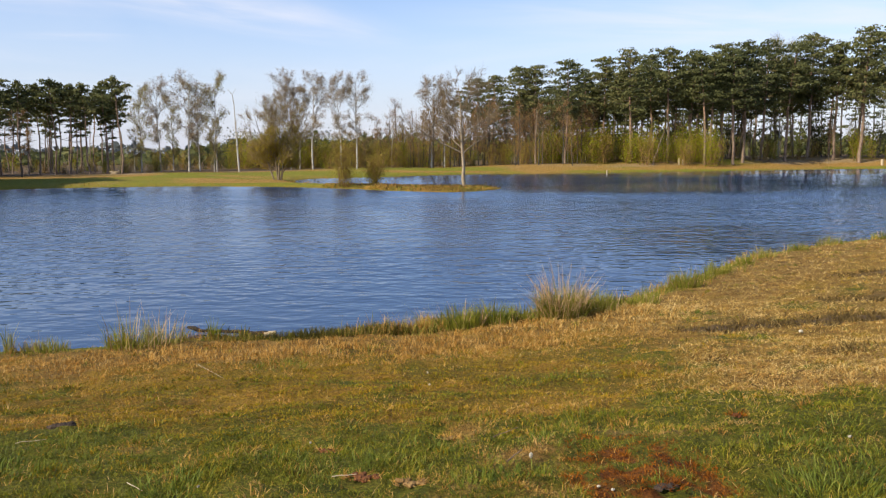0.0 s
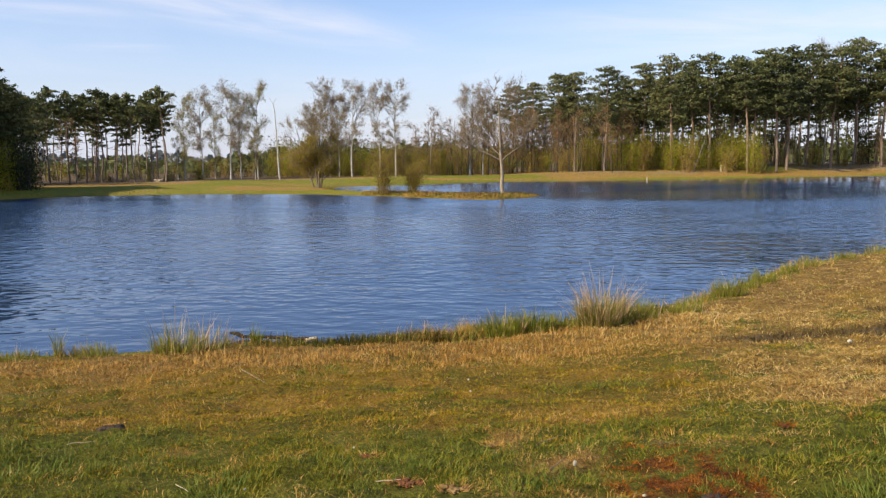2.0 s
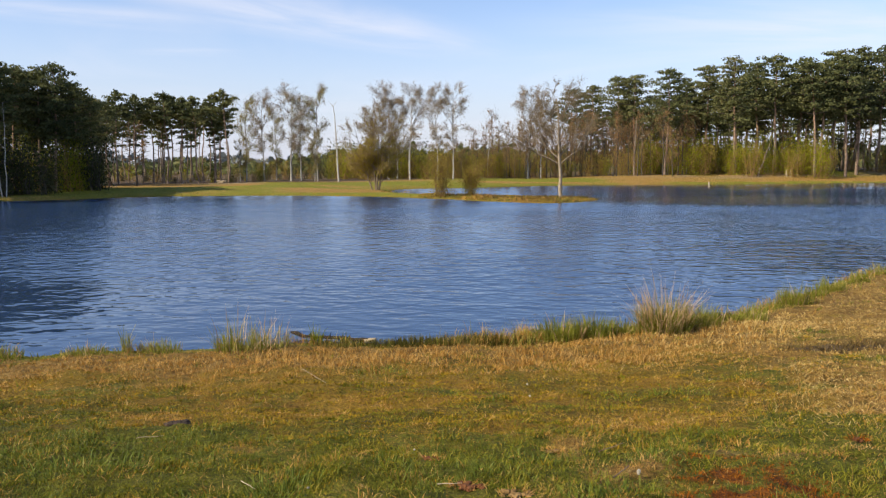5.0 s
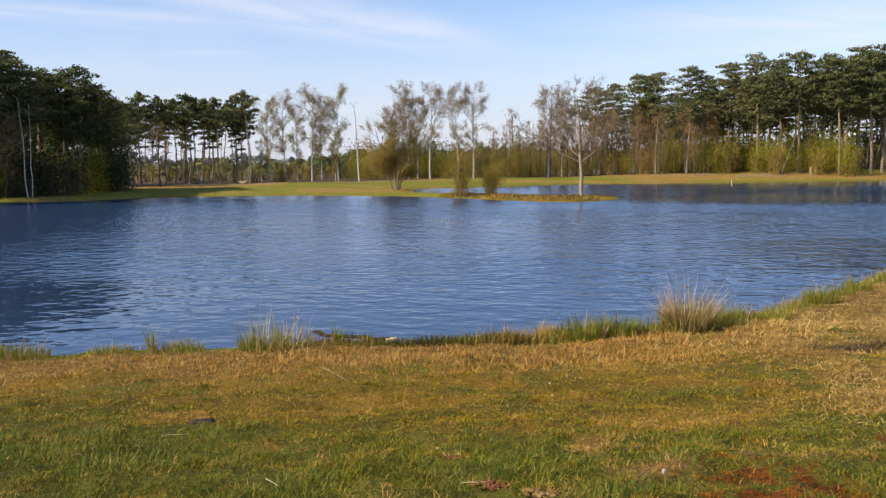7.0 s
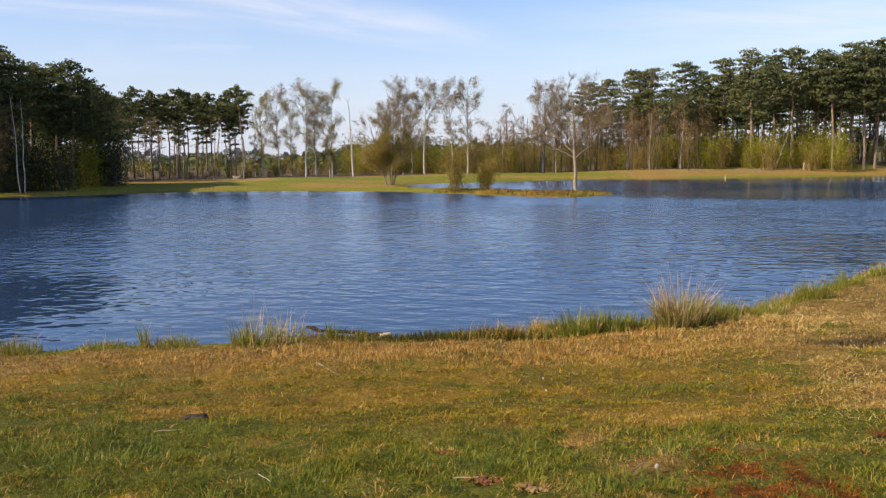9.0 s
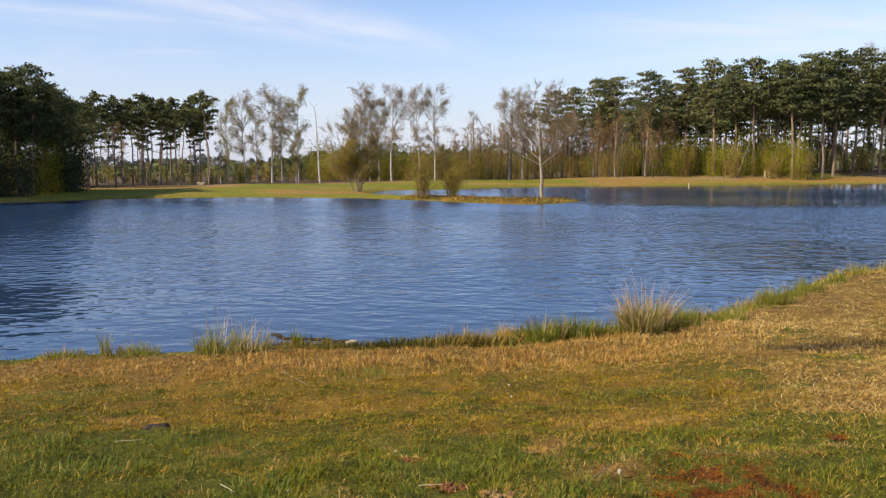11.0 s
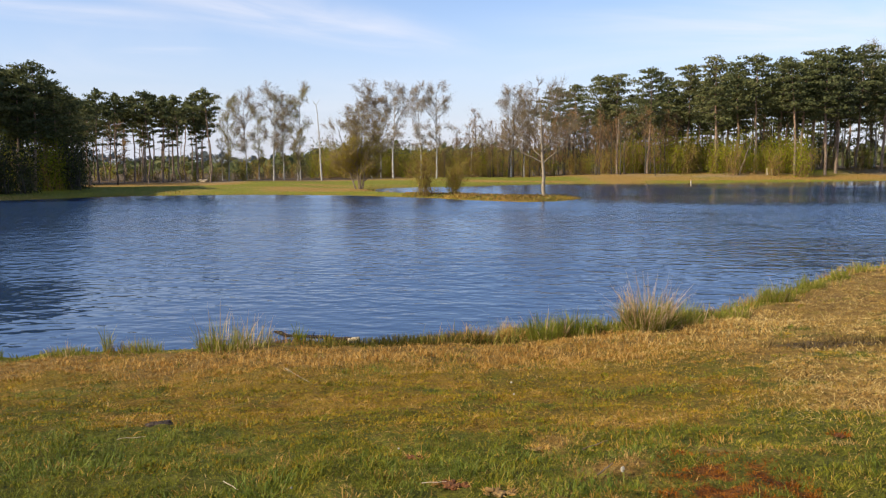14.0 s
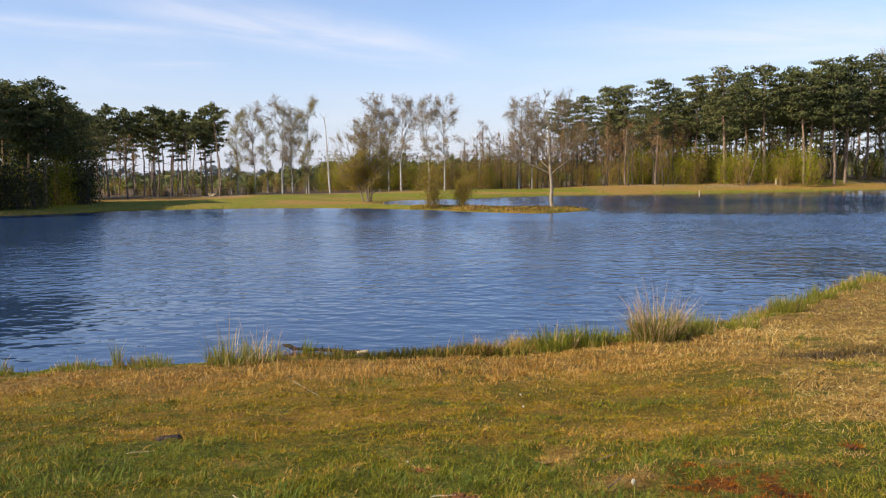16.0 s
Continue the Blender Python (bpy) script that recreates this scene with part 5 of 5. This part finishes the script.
# single trees
tree = broadleaf("island_tree", 3, 7.4, 2.5, GREY_BARK, DIM_TWIGS, OLIVE_LEAVES, 1, "bare grey-barked tree with spreading limbs on the islet", clear=0.46,
                 twigs_per=20, leaf_size=0.06, limbs_n=15, radius=0.019, rise=1.0, twig_w=0.010, limb_mat=DULL_BARK,
                 arms=((0.37, 3.2, 2.9, 0.42), (0.36, -0.15, 2.3, 0.75), (0.42, 2.6, 2.3, 0.8), (0.44, 0.5, 2.0, 1.1)))
x, y = polar(-1.5, 56.5)
tree.matrix_world = pose(x, y, ground_at(x, y))
tree = broadleaf("willow", 5, 7.3, 3.9, DULL_BARK, TWIGS, OLIVE_LEAVES, 46, "many-stemmed budding willow on the grassy spit", stems=5, clear=0.16,
                 twigs_per=20, leaf_size=0.075, limbs_n=52, radius=0.011, leaf_low=0.08, leaf_high=0.62, twig_w=0.014, rise=0.95, limb_mat=DULL_BARK,
                 arms=((0.14, 0.2, 1.2, 0.7), (0.17, 3.0, 1.4, 0.75), (0.22, 1.4, 1.2, 0.8), (0.28, 3.6, 1.4, 0.8)))
x, y = polar(11.4, 74)
tree.matrix_world = pose(x, y, ground_at(x, y))
tree = broadleaf("bare_tree", 17, 6.8, 1.5, DARK_BARK, BROWN_TWIGS, None, 0, "dark leafless tree before the pines", clear=0.15, twigs_per=10, limbs_n=16,
                 radius=0.013, twig_w=0.018)
x, y = polar(27.2, 89)
tree.matrix_world = pose(x, y, ground_at(x, y))
for az, dist, tall, wide, seed in ((6.9, 60, 3.3, 2.3, 7), (4.8, 60.5, 2.4, 1.8, 8)):
    b = shrub(seed, tall, wide, BROWN_TWIGS, OLIVE_LEAVES, 3600, "thin olive-brown willow bush on the islet", "willow_bush", 600, 0.075)
    x, y = polar(az, dist)
    b.matrix_world = pose(x, y, ground_at(x, y))


def dead_trunk(az, dist, tall, lean, seed, mat, label, r=0.13):
    """A dead standing stem with a few broken stubs."""
    rng = np.random.default_rng(seed)
    x, y = polar(az, dist)
    root = tagged(new("dead_tree"), label, "dead tree")
    root.matrix_world = pose(x, y, ground_at(x, y))
    b = Build()
    stem = curve(rng, (0, 0, -0.2), (lean, 0, tall), 9, 0.04)
    b.tube(stem, np.linspace(r, r * 0.3, 9), 7)
    b.done("trunk", mat, root, True)
    for k in range(5):
        i = rng.integers(4, 9)
        a, le = rng.uniform(0, 6.28), rng.uniform(0.3, 1.1)
        c = Build()
        c.tube(curve(rng, stem[i], stem[i] + np.array([math.cos(a) * le * 0.6, math.sin(a) * le * 0.6, le * 0.7]), 4, 0.03), np.linspace(r * 0.28, r * 0.06, 4), 4)
        c.done("stub", mat, root)


dead_trunk(13.95, 100, 9.0, -0.55, 1, BIRCH, "leaning dead birch stem on the lawn's edge")
dead_trunk(-6.45, 113, 7.6, 0.1, 2, DEAD_WOOD, "broken pale pine trunk at the wood's edge", 0.17)
dead_trunk(-14.3, 115, 4.6, 1.5, 3, DEAD_WOOD, "leaning thin pale trunk at the wood's edge", 0.1)
dead_trunk(35.05, 68.0, 7.2, -0.4, 8, BIRCH, "thin white birch stem before the dark wood", 0.05)
dead_trunk(34.85, 68.0, 6.9, 0.15, 9, BIRCH, "thin white birch stem before the dark wood", 0.045)
dead_trunk(3.6, 116, 6.5, 0.3, 4, BIRCH, "thin dead birch stem among the bushes", 0.08)
dead_trunk(1.7, 118, 7.5, -0.3, 5, DEAD_WOOD, "thin dead stem among the bushes", 0.08)


def far_woods(name, mat, label, layers):
    """Low woods on the horizon, hundreds of metres off."""
    rng = np.random.default_rng(9)
    b = Build()
    for dist, top, n, left, right in layers:
        az = rng.uniform(right, left, n)
        crest = top * (0.75 + 0.2 * np.sin(az * 0.9 + dist) + 0.12 * np.sin(az * 3.7 + dist * 2) + 0.08 * np.sin(az * 11 + dist))
        r = dist * (1 + 0.08 * rng.normal(size=n))
        z = crest * rng.uniform(0, 1, n) ** 0.7
        c = np.stack([-np.sin(np.radians(az)) * r, np.cos(np.radians(az)) * r, z + 0.5], 1)
        b.cards(rng, c, dist * 0.008, dist * 0.006)
    tagged(b.done(name, mat), label, "woods", kind="stuff")


far_woods("far_woods", NEEDLES, "low dark woods beyond the lawn", ((220, 6.0, 7000, 15, -40), (330, 8.5, 6000, 17, -40), (200, 3.4, 2600, 34, 14)))
# farthest layer, its leaf colour already paled for distance haze
far_woods("hazy_woods", HAZE_TINTED_WOODS, "low woods far off on the horizon, tinted blue-grey for haze", ((560, 9.0, 6000, 60, -60),))

# rushes along the near shore
for i, (x, y, rad, tall, count, pale) in enumerate([
        (1.72, 11.75, 0.35, 0.76, 1000, 0.7), (0.25, 11.25, 0.34, 0.40, 420, 0.2), (0.70, 11.45, 0.34, 0.38, 380, 0.1), (1.15, 11.75, 0.25, 0.26, 220, 0.1),
        (-3.95, 10.15, 0.36, 0.56, 140, 0.4), (-3.68, 10.4, 0.28, 0.54, 90, 0.6),
        (-4.1, 10.2, 0.2, 0.30, 160, 0.2), (-5.45, 10.0, 0.06, 0.40, 50, 0.1), (-2.72, 10.85, 0.05, 0.26, 24, 0.0)]):
    make_tuft(x, y, rad, tall, count, pale, 100 + i, "tall clump of rushes with pale dry stalks at the water's edge" if pale > 0.5 else "clump of green rushes at the water's edge")
for i, (x, y, rad, tall, count, pale) in enumerate([
        (-7.0, 9.5, 0.40, 0.26, 260, 0.4), (-7.5, 9.3, 0.40, 0.32, 260, 0.3), (-5.04, 10.1, 0.30, 0.24, 220, 0.3), (-5.9, 9.85, 0.36, 0.17, 220, 0.3), (-7.6, 9.55, 0.45, 0.20, 300, 0.2), (2.25, 12.1, 0.36, 0.44, 480, 0.15), (2.9, 12.7, 0.22, 0.24, 180, 0.1),
        (3.25, 13.0, 0.26, 0.26, 200, 0.2), (4.35, 14.5, 0.30, 0.44, 320, 0.2), (5.0, 15.5, 0.20, 0.30, 160, 0.2), (5.5, 16.2, 0.28, 0.36, 220, 0.1), (6.5, 17.5, 0.22, 0.30, 160, 0.2)]):
    make_tuft(x, y, rad, tall, count, pale, 140 + i)
for i, (x, y, rad, tall, count, pale) in enumerate([
        (7.4, 18.7, 0.3, 0.32, 200, 0.2), (8.8, 20.0, 0.25, 0.26, 160, 0.2), (10.0, 21.0, 0.35, 0.32, 200, 0.2), (12.2, 22.6, 0.3, 0.28, 180, 0.2)]):
    make_tuft(x, y, rad, tall, count, pale, 160 + i)


def grass_tuft(x, y, radius, tall, count, mat, seed, label):
    """A tussock of long arching blades in the short turf."""
    rng = np.random.default_rng(seed)
    d, a = np.sqrt(rng.uniform(0, 1, count)) * radius, rng.uniform(0, 2 * np.pi, count)
    p = np.stack([np.cos(a) * d, np.sin(a) * d, np.full(count, -0.01)], 1)
    le = tall * rng.uniform(0.3, 1.0, count)
    b = a + rng.normal(size=count) * 0.8
    out = le * rng.uniform(0.5, 0.99, count)
    tip = np.stack([np.cos(b) * out, np.sin(b) * out, np.sqrt(np.maximum(le ** 2 - out ** 2, 0.0004))], 1)
    c = rng.uniform(0, 2 * np.pi, count)
    side = np.stack([np.cos(c), np.sin(c), np.zeros(count)], 1) * rng.uniform(0.0016, 0.0030, count)[:, None]
    low, high = p + tip * np.array([0.25, 0.25, 0.55]), p + tip * np.array([0.62, 0.62, 0.98])
    v = np.stack([p - side, p + side, low + side, low - side, high + side * 0.7, high - side * 0.7, p + tip * np.array([1, 1, 0.9])], 1).reshape(-1, 3)
    base = np.arange(count)[:, None] * 7
    root = tagged(new("grass_tuft"), label, "grass tuft", "grass tufts in the turf")
    root.matrix_world = pose(x, y, ground_at(x, y))
    tagged(quick_mesh("sheaf", v, [base + np.array([[0, 1, 2, 3]]), base + np.array([[3, 2, 4, 5]]), base + np.array([[5, 4, 6]])], mat, root), kind="stuff")


for i, (x, y, rad, tall, count) in enumerate([
        (0.36, 3.72, 0.13, 0.13, 330), (0.15, 3.62, 0.12, 0.12, 280), (1.68, 3.50, 0.18, 0.20, 460), (1.90, 3.62, 0.18, 0.18, 420), (2.15, 3.92, 0.17, 0.16, 360), (1.80, 4.10, 0.15, 0.12, 280),
        (2.20, 4.50, 0.17, 0.13, 300), (-1.30, 3.72, 0.15, 0.14, 340), (-2.30, 4.00, 0.17, 0.14, 340), (-2.52, 3.92, 0.17, 0.14, 340), (-1.28, 3.50, 0.12, 0.13, 280), (-0.90, 4.12, 0.13, 0.12, 260),
        (-2.80, 3.95, 0.15, 0.15, 300), (-1.72, 3.42, 0.14, 0.12, 280), (-0.25, 3.95, 0.14, 0.12, 280), (-0.10, 4.35, 0.12, 0.10, 220), (0.55, 4.30, 0.12, 0.10, 200), (-1.70, 8.30, 0.22, 0.15, 320)]):
    grass_tuft(x, y, rad * 1.25, tall * 0.62, int(count * 0.6), TUFT_BLADES, 220 + i, "tussock of long dark green grass in the turf")
for i, (x, y, rad, tall, count) in enumerate([(1.15, 4.85, 0.10, 0.12, 110), (1.0, 4.80, 0.08, 0.10, 80), (-1.62, 3.62, 0.07, 0.12, 60), (-0.85, 3.50, 0.06, 0.12, 50), (-2.65, 4.12, 0.08, 0.12, 70), (2.3, 5.0, 0.1, 0.13, 90),
                                              (1.55, 9.0, 0.2, 0.2, 160), (2.4, 9.6, 0.22, 0.22, 190), (0.6, 9.4, 0.2, 0.18, 150), (-3.3, 8.9, 0.18, 0.16, 130)]):
    grass_tuft(x, y, rad * 1.2, tall * 0.6, int(count * 0.6), DRY_BLADES, 250 + i, "tuft of dry straw-coloured grass in the turf")

for i, (x, y, rad, tall, count) in enumerate([(-0.35, 11.0, 0.30, 0.17, 330), (-0.80, 10.95, 0.34, 0.20, 420), (-1.25, 10.85, 0.34, 0.17, 380), (-1.70, 10.8, 0.36, 0.16, 380),
                                              (-2.15, 10.72, 0.34, 0.10, 300), (-2.75, 10.66, 0.34, 0.08, 260), (2.75, 12.75, 0.28, 0.20, 260)]):
    make_tuft(x, y, rad, tall, count, 0.0, 180 + i, "low dark olive sedge hanging over the water's edge", DARK_RUSH)


make_tuft(-3.12, 10.85, 0.08, 0.34, 60, 0.0, 178, "bright green young reeds standing by a log", FRESH_LEAVES)


def log(x0, y0, x1, y1, r, label):
    """A fallen log: a gnarled, tapered stem with a sawn pale end and a dark raised stub."""
    rng = np.random.default_rng(4)
    root = tagged(new("log"), label, "log")
    root.matrix_world = pose(x0, y0, 0.0)
    b = Build()
    pts = curve(rng, (0, 0, 0.03), (x1 - x0, y1 - y0, 0.05), 14, 0.008)
    pts[:3, 2] += np.array([0.055, 0.04, 0.012])
    b.tube(pts, r * np.array([0.5, 1.1, 0.8, 0.6, 0.7, 0.75, 0.8, 0.85, 0.9, 0.9, 0.95, 1, 1, 1]), 10)
    b.done("stem", WET_WOOD, root, True)
    e = Build()
    d = (pts[-1] - pts[-2]) / np.linalg.norm(pts[-1] - pts[-2])
    e.tube([pts[-1] - d * 0.16, pts[-1], pts[-1] + d * 0.004], [r * 1.03, r * 1.0, 0.002], 10)
    e.done("sawn_end", CUT_WOOD, root)
    for k in (3, 6, 9):
        s = Build()
        a = rng.uniform(0.3, 2.6)
        s.tube([pts[k], pts[k] + np.array([0.03, -0.05 * math.cos(a), 0.08])], [r * 0.3, r * 0.12], 6)
        s.done("stub", WET_WOOD, root)


log(-3.62, 11.30, -2.32, 11.06, 0.030, "dark wet log with a pale sawn end in the shallows")


def pebble(name, x, y, size, mat, label, seed, lift=0.02):
    """A small irregular lump: a rounded, dented solid."""
    rng = np.random.default_rng(seed)
    bm = bmesh.new()
    bmesh.ops.create_icosphere(bm, subdivisions=3, radius=1.0)
    off = rng.uniform(0, 50, 3)
    for v in bm.verts:
        n = noise.noise(v.co * 1.4 + Vector(off)) * 0.35 + noise.noise(v.co * 3.5 + Vector(off)) * 0.16
        v.co = v.co * (1 + n)
    me = bpy.data.meshes.new(name)
    bm.to_mesh(me)
    bm.free()
    me.materials.append(mat)
    ob = new(name, me)
    ob.matrix_world = pose(x, y, ground_at(x, y) + lift, 0, 0, rng.uniform(0, 360)) @ Matrix.Diagonal((*size, 1))
    return tagged(ob, label, name.replace("_", " "))


def clod(x, y, size, mat, blade_mat, label, seed, lump=1.0):
    """A torn lump of turf: crumbs of soil with short dead blades in it."""
    rng = np.random.default_rng(seed)
    root = tagged(new("clod"), label, "clod")
    root.matrix_world = pose(x, y, ground_at(x, y) + 0.012)
    for k in range(18):
        r = size * rng.uniform(0.08, 0.21) * lump
        bm = bmesh.new()
        bmesh.ops.create_icosphere(bm, subdivisions=2, radius=r)
        off = Vector(rng.uniform(0, 50, 3))
        a, d = rng.uniform(0, 6.28), size * rng.uniform(0, 0.8)
        for v in bm.verts:
            v.co = v.co * (1 + 0.5 * noise.noise(v.co / r * 1.6 + off))
            v.co.z *= 0.55
            v.co += Vector((math.cos(a) * d, math.sin(a) * d * 0.6, r * 0.25))
        me = bpy.data.meshes.new("crumb")
        bm.to_mesh(me)
        bm.free()
        me.materials.append(mat)
        new("crumb", me).parent = root
    n = int(70 / lump ** 2)
    a, d = rng.uniform(0, 6.28, n), size * np.sqrt(rng.uniform(0, 1, n))
    st = np.stack([np.cos(a) * d, np.sin(a) * d * 0.6, np.full(n, 0.005)], 1)
    b = Build()
    strips(rng, b, st, np.stack([np.cos(a), np.sin(a), rng.uniform(0.1, 1.2, n)], 1) + rng.normal(size=(n, 3)) * 0.4, 0.035, 0.005)
    tagged(b.done("dead_tuft", blade_mat, root), kind="stuff")


pebble("stone", 0.44, 4.02, (0.010, 0.009, 0.016), PALE_STONE, "small white stone standing in the grass", 1, 0.03)
pebble("stone", 2.18, 4.24, (0.017, 0.008, 0.006), PALE_STONE, "flat white stone in the grass", 2, 0.035)
pebble("stone", 0.70, 3.57, (0.009, 0.008, 0.006), PALE_STONE, "tiny pale pebble on bare soil", 3, 0.012)
pebble("stone", 0.76, 3.54, (0.009, 0.008, 0.006), PALE_STONE, "tiny pale pebble on bare soil", 4, 0.012)
pebble("stone", -0.13, 6.93, (0.011, 0.010, 0.008), PALE_STONE, "small pale stone in the moss", 5, 0.025)
pebble("stone", -0.16, 7.64, (0.011, 0.010, 0.008), PALE_STONE, "small pale stone in the moss", 6, 0.025)
pebble("stone", -1.16, 3.68, (0.008, 0.007, 0.006), GREY_STONE, "small grey stone in the grass", 7, 0.02)
pebble("stone", -0.77, 4.52, (0.008, 0.007, 0.005), PALE_STONE, "small pale stone on a worn patch", 8, 0.03)
pebble("stone", 4.01, 9.0, (0.026, 0.022, 0.018), PALE_STONE, "pale stone in the dry grass", 9, 0.04)
for i, (mat, blade_mat, label) in enumerate((
        (CLOD, DRY_BLADES, "red-brown clod of torn turf"), (STRAW_CLOD, DRY_BLADES, "clod of dry straw and soil in the grass"), (DARK_CLOD, MOSS_BLADES, "dark molehill in the turf"),
        (STRAW_CLOD, DRY_BLADES, "patch of matted dead grass"), (DARK_CLOD, RED_MOSS, "dark damp soil in a worn patch"), (CLOD, DRY_BLADES, "torn turf with dead blades"),
        (CLOD, RED_MOSS, "red-brown clod of torn turf"))):
    clod(*CLODS[i], mat, blade_mat, label, 10 + i, 2.0 if "molehill" in label else 1.0)


def stick(x0, y0, x1, y1, r, mat, label, lift=0.035):
    rng = np.random.default_rng(int(abs(x0) * 100) + 3)
    b = Build()
    b.tube(curve(rng, (0, 0, 0), (x1 - x0, y1 - y0, 0.015), 7, 0.002), np.linspace(r, r * 0.5, 7), 6)
    ob = b.done("stick", mat, None, True)
    ob.matrix_world = pose(x0, y0, ground_at(x0, y0) + lift)
    return tagged(ob, label, "stick")


stick(-2.66, 4.88, -2.48, 4.91, 0.0026, PALE_WOOD, "pale thin stick lying in the grass")
stick(-0.54, 3.74, -0.42, 3.73, 0.0024, PALE_WOOD, "pale thin stick lying in the grass")
stick(0.27, 4.42, 0.42, 4.54, 0.003, DEAD_WOOD, "thin brown twig lying in the grass")
stick(-1.51, 3.72, -1.39, 3.59, 0.0024, PALE_WOOD, "pale thin stick lying in the grass")
stick(0.31, 3.95, 0.40, 4.08, 0.004, DEAD_WOOD, "thin brown twig lying in the grass")
stick(-2.58, 8.34, -2.03, 7.59, 0.0022, PALE_WOOD, "long pale stalk lying in the dry grass")

# posts and timber on the far side
def post(az, dist, tall, r, mat, label, sink=0.3):
    x, y = polar(az, dist)
    z = max(ground_at(x, y), -0.5)
    b = Build()
    b.tube([(0, 0, -sink), (0.01, 0, tall * 0.5), (0, 0.01, tall - 0.03), (0, 0.01, tall), (0, 0.01, tall + 0.002)], [r, r * 0.97, r * 0.95, r * 0.8, 0.002], 9)
    ob = b.done("post", mat)
    ob.matrix_world = pose(x, y, z)
    return tagged(ob, label, "post")


post(-11.3, 92, 1.0, 0.075, PALE_WOOD, "weathered pale wooden post standing in the water")
post(-28.15, 131, 0.85, 0.19, PALE_WOOD, "short pale wooden post at the wood's edge")
post(-28.5, 131, 0.85, 0.19, PALE_WOOD, "short pale wooden post at the wood's edge")
post(-16.05, 117, 0.9, 0.12, PALE_WOOD, "pale wooden post among the bushes")
post(-16.3, 117, 0.9, 0.10, PALE_WOOD, "pale wooden post among the bushes")


def timber(az, dist):
    """A loose heap of pale logs leaning on each other."""
    x, y = polar(az, dist)
    root = tagged(new("log_pile"), "loose heap of pale logs at the edge of the pines", "log pile")
    root.matrix_world = pose(x, y, ground_at(x, y))
    rng = np.random.default_rng(6)
    for k in range(7):
        a = rng.uniform(-0.5, 0.5)
        le = rng.uniform(0.7, 1.5)
        b = Build()
        p = np.array([rng.uniform(-0.7, 0.3), rng.uniform(-0.3, 0.3), 0.12 + 0.07 * k])
        q = p + np.array([math.cos(a) * le, math.sin(a) * le, rng.uniform(0.0, 0.35)])
        b.tube(curve(rng, p * 0.5, q * 0.5, 4, 0.01), [0.055, 0.055, 0.05, 0.05], 8)
        b.done("log", PALE_WOOD, root)


timber(22.0, 95)
